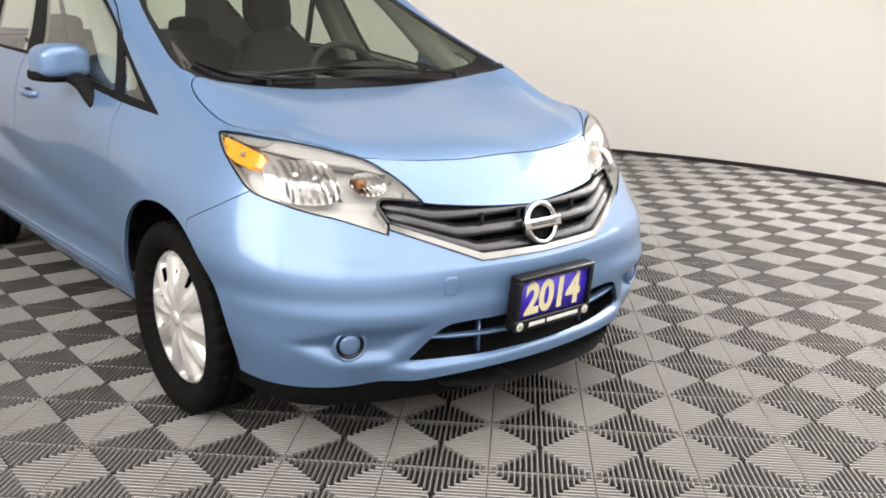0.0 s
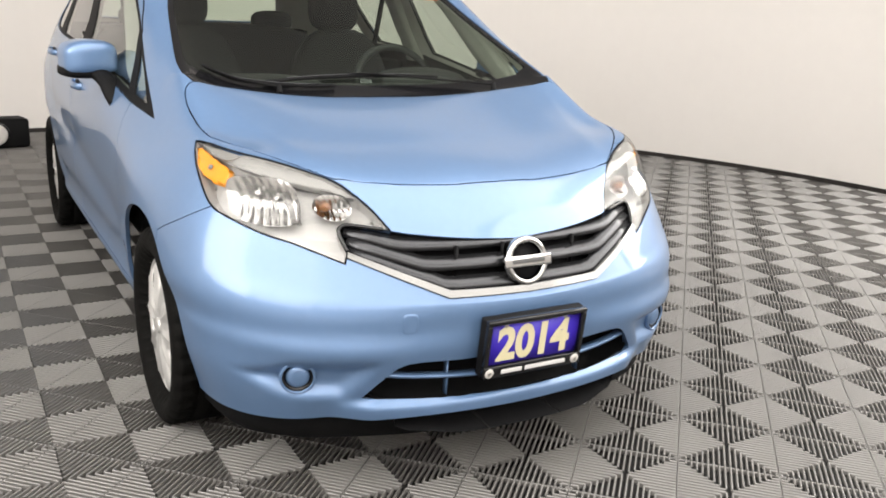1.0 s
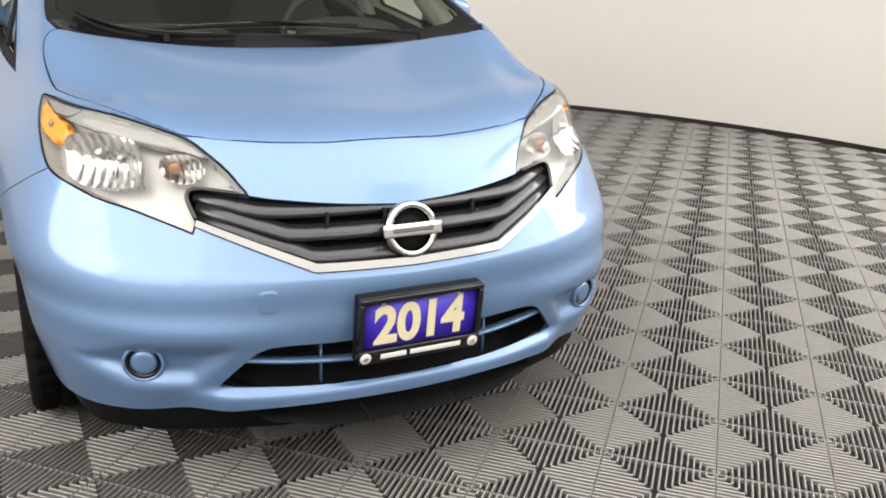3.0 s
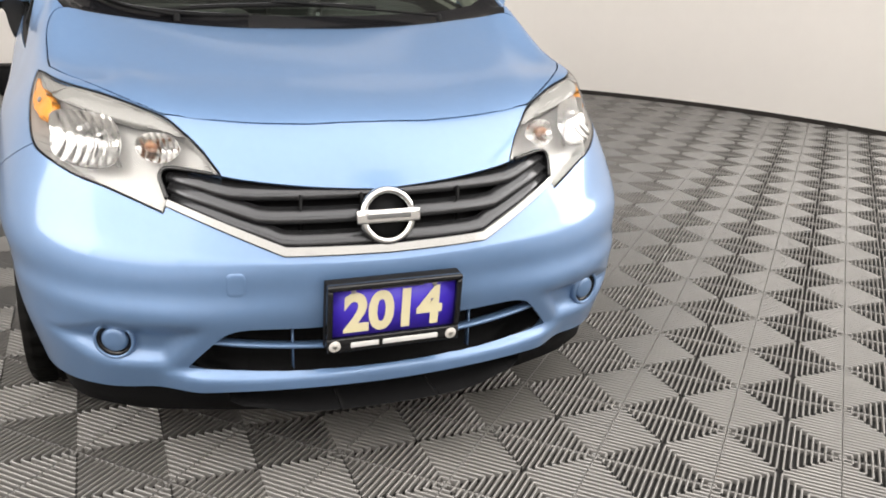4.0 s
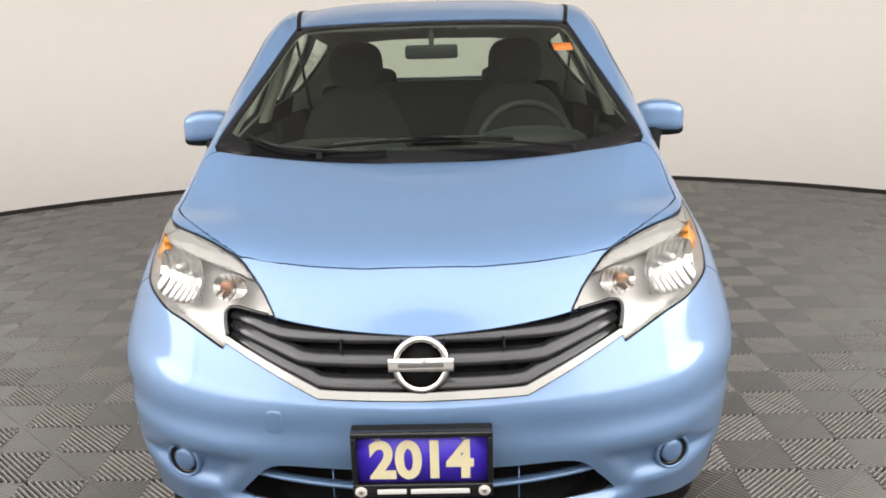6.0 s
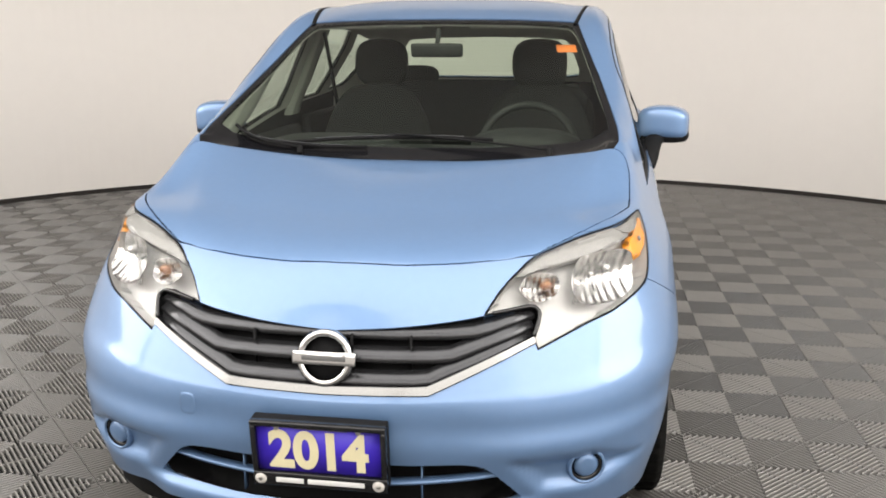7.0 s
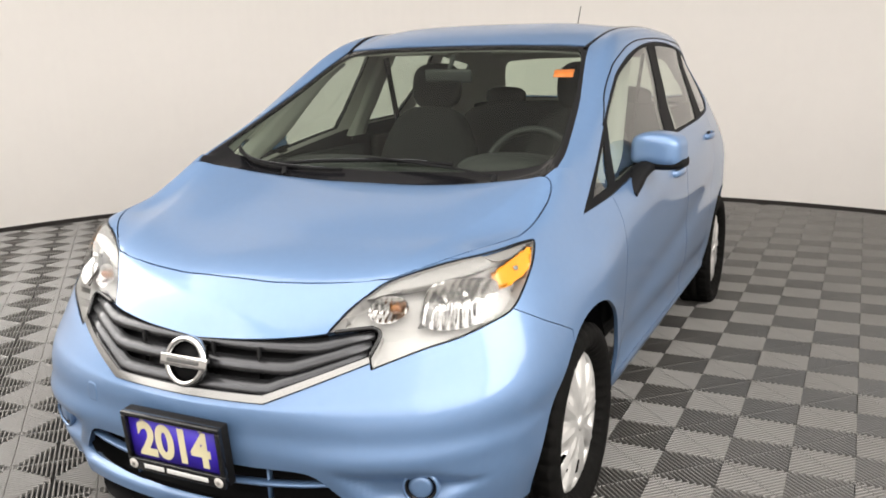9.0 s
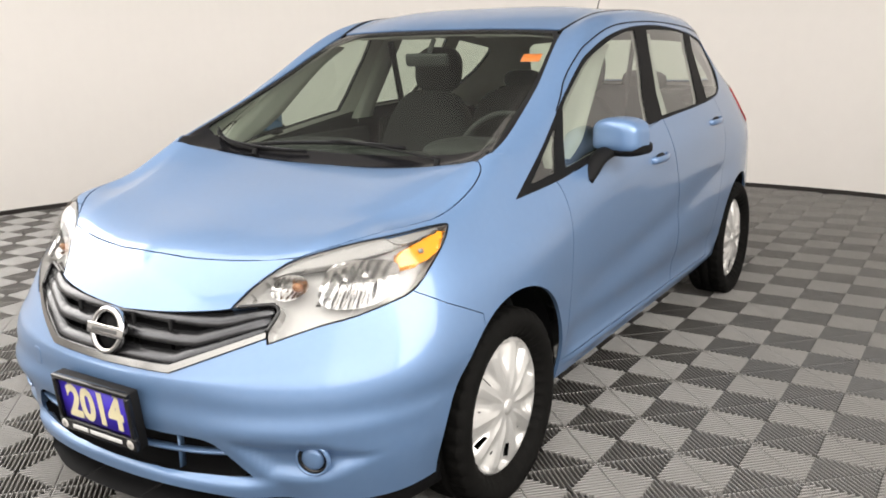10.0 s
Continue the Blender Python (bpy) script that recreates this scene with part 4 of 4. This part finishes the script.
DITCH = smooth_line([(.530, 1.765), (.545, 1.86), (.567, 2.05), (.578, 2.35), (.565, 3.0), (.535, 3.34)], 8)
FRAME = smooth_line([(1.335, 1.162), (1.40, 1.208), (1.47, 1.258), (1.60, 1.328), (1.72, 1.380), (1.95, 1.440), (2.2, 1.459), (2.5, 1.459), (2.9, 1.437), (3.20, 1.408)], 14)
for s in (1, -1):
    top = []
    for x, y in DITCH:
        top.append((x, y, BASE.ray_cast(Vector((x, y, 2)), Vector((0, 0, -1)))[0].z))
    part("roof_ditch", turned(s)(flat_strip(top, .008, .0015)), BLACK, car, "black roof ditch strip")
    part("door_frame_seam", turned(s)(flat_strip(side_points(FRAME), .0026, .0014)), BLACK, car)

# small outside parts
mast = part("antenna", tube([(0, 3.36, 1.475), (0, 3.47, 1.665)], .0028, 8), BLACK, car, "thin black roof antenna")
part("base", ball(.018, .035, .016, 2.2, pose(0, 3.36, 1.478), 16, 10), BLACK, mast)
for s in (1, -1):
    for y, z in ((2.06, .918), (2.87, .995)):
        t = turned(s)
        x = flank(y, z)
        path = [(x - .010, y - .085, z), (x + .014, y - .070, z + .001), (x + .024, y, z + .003), (x + .014, y + .070, z + .004), (x - .010, y + .085, z + .004)]
        h = part("door_handle", t(sweep(oval(.008, .014, 10), smooth_line(path, 4), ups=[(0, 0, 1)] * 17)), PAINT, car)
        # no hollow is cut: a flat near-black ellipsoid stands for its shade
        part("recess_shade", t(ball(.004, .060, .022, 2.4, pose(x, y + .01, z), 20, 10)), SHELL, h, "dark patch for the shade behind the handle")
sticker_p, sticker_n = skin((.503, 1.58, 1.347))
part("sticker", box(.074, .001, .050, Matrix.Translation(sticker_p - sticker_n * .012) @ pose(0, 0, 0, -58, 0, 8)), ORANGE, car, "orange sticker behind the windshield")

back = [bpy.data.objects["rear_window"]][0]
for k in range(8):
    z = 1.17 + .026 * k
    pts = []
    for x in np.linspace(-.46 + .012 * k, .46 - .012 * k, 13):
        hit = BASE.ray_cast(Vector((abs(float(x)), 5, z)), Vector((0, -1, 0)))[0]
        pts.append((float(x), hit.y - .004, z))
    part("heating_line", tube(pts, .0008, 5), BEZEL, back)

mark_p, mark_n = skin((-.76, 2.235, 1.105))
mark = [tuple(mark_p - mark_n * .004 + Vector((0, .010 * math.cos(a), .010 * math.sin(a)))) for a in [2 * math.pi * i / 20 for i in range(21)]]
part("glass_mark", tube(mark, .0022, 6), GLOSSBLACK, car, "small dark ring mark on the rear door glass")

# ---- the car: cabin ----
cab = [(1.08, .985), (1.16, 1.003), (1.30, 1.000), (1.42, .985), (1.475, .95), (1.485, .88), (1.43, .80), (1.40, .55), (1.10, .50), (1.04, .90)]
part("dashboard", prism(cab, 1.34, Matrix(((0, 1, 0, -.67), (1, 0, 0, 0), (0, 0, 1, 0), (0, 0, 0, 1))), .012), DASH, car, "dark plastic dashboard")
hood_bm = ball(.20, .13, .06, 2.4, pose(.37, 1.38, .995), 32, 14)
part("instrument_cowl", hood_bm, DASH, car)
part("dash_pad", ball(.24, .14, .035, 2.6, pose(-.33, 1.32, .995), 32, 12), DASH, car)
col = pose(.365, 1.585, .955, -24)
rimw = []
for i in range(41):
    a = 2 * math.pi * i / 40
    rimw.append(col @ Vector((.182 * math.cos(a), 0, .178 * math.sin(a))))
wheel_ob = part("steering_wheel", sweep(oval(.015, .015, 10), [tuple(p) for p in rimw], ups=[tuple(col.to_3x3() @ Vector((0, 1, 0)))] * 41, cap=False), DASH, car, "black steering wheel")
part("hub", ball(.075, .03, .06, 2.6, col @ pose(0, -.01, -.01), 24, 12), DASH, wheel_ob)
for a in (8, 172, 270):
    part("spoke", box(.11, .014, .03, col @ pose(.115 * math.cos(radians(a)), -.004, .115 * math.sin(radians(a)), 0, -a, 0), .004), SATIN if a < 200 else DASH, wheel_ob)


def seat(x, y, top, width, name="front_seat"):
    st = part(name, ball(width / 2, .26, .09, 3.5, pose(x, y - .16, .62, 6), 32, 14), CLOTH, car, "charcoal cloth seat")
    back = ball(width / 2, .075, (top - .58) / 2, 3.6, pose(x, y + .17, (top + .58) / 2, -14), 36, 18)
    for v in back.verts:
        f = float(step(v.co.z, .85, top))
        v.co.x = x + (v.co.x - x) * (1 - .22 * f)
    part("backrest", back, CLOTH, st)
    hy = y + .17 + (top - (top + .58) / 2) * .25
    part("headrest", ball(.125, .058, .110, 3.0, pose(x, hy + .045, top + .088, -8), 28, 14), CLOTH, st)
    for dx in (-.055, .055):
        part("post", tube([(x + dx, hy - .0, top - .05), (x + dx, hy + .035, top + .06)], .007), SATIN, st)
    return st


seat(.37, 2.02, 1.17, .52)
seat(-.37, 2.02, 1.17, .52)
bench = part("rear_seat", ball(.64, .26, .10, 4.0, pose(0, 2.82, .60, 5), 40, 14), CLOTH, car, "charcoal rear bench seat")
part("backrest", ball(.64, .085, .29, 4.2, pose(0, 3.10, .86, -16), 40, 18), CLOTH, bench)
for x in (-.36, .36):
    part("headrest", ball(.12, .05, .055, 3.0, pose(x, 3.20, 1.165, -12), 24, 12), CLOTH, bench)
part("parcel_shelf", box(1.10, .36, .02, pose(0, 3.42, 1.09), .006), DASH, car)
part("cabin_floor", box(1.40, 2.4, .05, pose(0, 2.2, .42), .01), DASH, car)
inner = part("inside_mirror", box(.205, .022, .054, pose(0, 1.645, 1.325, 8), .012), DASH, car, "black inside mirror")
part("stem", tube([(0, 1.655, 1.345), (0, 1.70, 1.405)], .010), DASH, inner)
for s in (1, -1):
    part("sun_visor", box(.40, .15, .018, pose(.30 * s, 1.93, 1.432, 14), .006), LINER, car)
    part("belt_strap", turned(s)(box(.006, .045, .46, pose(.605, 2.30, 1.17, 4, 8, 0))), CLOTH, car)
    part("door_card", turned(s)(box(.05, 1.0, .48, pose(.765, 1.72, .74), .02)), DASH, car)
    part("door_card", turned(s)(box(.05, .70, .50, pose(.765, 2.70, .76), .02)), DASH, car)


def side_trim(name, inner, outer, inset, material, label):
    """A strip of trim inside the body's flank, between two lines of the side view, with a turned edge."""
    bm = bmesh.new()
    rows = []
    for (y0, z0), (y1, z1) in zip(smooth_line(outer, 5), smooth_line(inner, 5)):
        row = []
        for k, d in ((0, .0), (0, 1.0), (.33, 1.0), (.67, 1.0), (1, 1.0), (1, .35)):
            y, z = y0 + (y1 - y0) * k, z0 + (z1 - z0) * k
            row.append(bm.verts.new((flank(y, z) - .012 - inset * d, y, z)))
        rows.append(row)
    for a, b in zip(rows, rows[1:]):
        for i in range(len(a) - 1):
            bm.faces.new((a[i], a[i + 1], b[i + 1], b[i]))
    bmesh.ops.recalc_face_normals(bm, faces=bm.faces[:])
    for s in (1, -1):
        part(name, bm.copy() if s > 0 else mirrored(bm), material, car, label)
    bm.free()


side_trim("pillar_trim", [(1.36, 1.000), (1.50, 1.062), (1.66, 1.190), (1.80, 1.300), (1.93, 1.375)], [(1.22, .985), (1.26, 1.060), (1.45, 1.190), (1.66, 1.305), (1.86, 1.385)], .035, PILLAR, "beige-grey trim inside the windshield pillar")
side_trim("pillar_trim", [(2.30, 1.02), (2.32, 1.15), (2.36, 1.30), (2.40, 1.41)], [(2.16, 1.02), (2.19, 1.15), (2.23, 1.30), (2.27, 1.41)], .035, PILLAR, "beige-grey trim inside the door pillar")

# ---- a floor fan by the wall ----
def floor_fan():
    fan = part("floor_fan", box(.62, .22, .24, None, .03), BLACK)
    fan.matrix_basis = pose(-1.05, 6.12, .12, 0, 0, 12)
    tagged(fan, "low black box with a pale round front, by the wall", "equipment")
    part("disc", lathe([(0, 0), (.06, .002), (.085, .004), (.09, .012)], 32, pose(.05, -.118, .0, 0, 0, 90)), PALE, fan, "pale round disc")
    part("rim", lathe([(.085, -.004), (.10, -.006), (.105, .01)], 32, pose(.05, -.118, .0, 0, 0, 90)), GLOSSBLACK, fan)


floor_fan()

# ---- ribbed floor tiles ----
TILE_A, RIBS, DEEP = 0.2965, 18, 0.016
TILE_DIR = radians(45.0)
TILE_O = (1.483, 0.436)


def tile_data(caps=6):
    """Verts and faces of one open-rib tile with round-topped ribs: in each quarter they stand square to the tile's own edge."""
    verts, faces = [], []
    h, p = TILE_A / 2, TILE_A / RIBS
    r = p * 0.177
    section = [(-r, -DEEP)] + [(-r * math.cos(math.pi * k / caps), r * math.sin(math.pi * k / caps) - r) for k in range(caps + 1)] + [(r, -DEEP)]

    def bar(x0, x1, c, turn, drop=0.0, thin=1.0):
        k, n = len(verts), len(section)
        for x in (x0, x1):
            for d, z in section:
                a, b = x, c + d * thin
                for _ in range(turn):
                    a, b = -b, a
                verts.append((a, b, z - drop))
        for i in range(n - 1):
            faces.append((k + i, k + n + i, k + n + i + 1, k + i + 1))

    for turn in range(4):
        for i in range(RIBS):
            c = (i - RIBS / 2 + 0.5) * p
            if h - 0.002 - abs(c) > 0.004:
                bar(abs(c) + 0.001, h - 0.002, c, turn)
        bar(-h + 0.001, h - 0.001, -h + 0.0016, turn, 0.004, 0.36)
    return verts, faces


def build_floor():
    bm = bmesh.new()
    bm.faces.new([bm.verts.new((x, y, -DEEP - 0.002)) for x, y in room_outline(0.1)])
    low = bmesh.ops.extrude_face_region(bm, geom=bm.faces[:])
    bmesh.ops.translate(bm, verts=[v for v in low["geom"] if isinstance(v, bmesh.types.BMVert)], vec=(0, 0, -0.1))
    bmesh.ops.recalc_face_normals(bm, faces=bm.faces[:])
    floor = tagged(part("floor", bm, SLAB, smooth=False), "grey open-rib plastic floor tiles over a dark slab", "floor", kind="structure")
    verts, faces = tile_data()
    me = bpy.data.meshes.new("tile")
    me.from_pydata(verts, [], faces)
    me.shade_smooth()
    me.materials.append(TILE)
    c, s = math.cos(TILE_DIR), math.sin(TILE_DIR)
    spots = []
    for i in range(-26, 27):
        for j in range(-26, 27):
            u, v = (i + 0.0) * TILE_A, (j + 0.5) * TILE_A
            x, y = TILE_O[0] + u * c - v * s, TILE_O[1] + u * s + v * c
            q = (abs(x - ROOM_C[0]) ** ROOM_N + abs(y - ROOM_C[1]) ** ROOM_N) ** (1 / ROOM_N)
            if q < ROOM_R + 0.12:
                # nearest stretch: the floor before the nose and beside the front wheels
                d = max(abs(x) - 1.0, 0) + abs(y + 0.1)
                spots.append((d, x, y))
    spots.sort()
    for d, x, y in spots[:300]:
        ob = new("tile", me)
        ob.parent = floor
        ob.matrix_basis = pose(x, y, 0, 0, 0, math.degrees(TILE_DIR))
    base, fbase = (np.array(d) for d in tile_data(4))
    R = np.array([[c, s], [-s, c]])
    allv, allf = [], []
    for n, (d, x, y) in enumerate(spots[300:]):
        vv = base.copy()
        vv[:, :2] = vv[:, :2] @ R + (x, y)
        allv.append(vv)
        allf.append(fbase + n * len(base))
    far = bpy.data.meshes.new("far_tiles")
    far.from_pydata(np.concatenate(allv).tolist(), [], np.concatenate(allf).tolist())
    far.shade_smooth()
    far.materials.append(TILE)
    ob = new("far_tiles", far)
    ob.parent = floor
    tagged(ob, "more grey ribbed tiles towards the wall", kind="stuff")


build_floor()
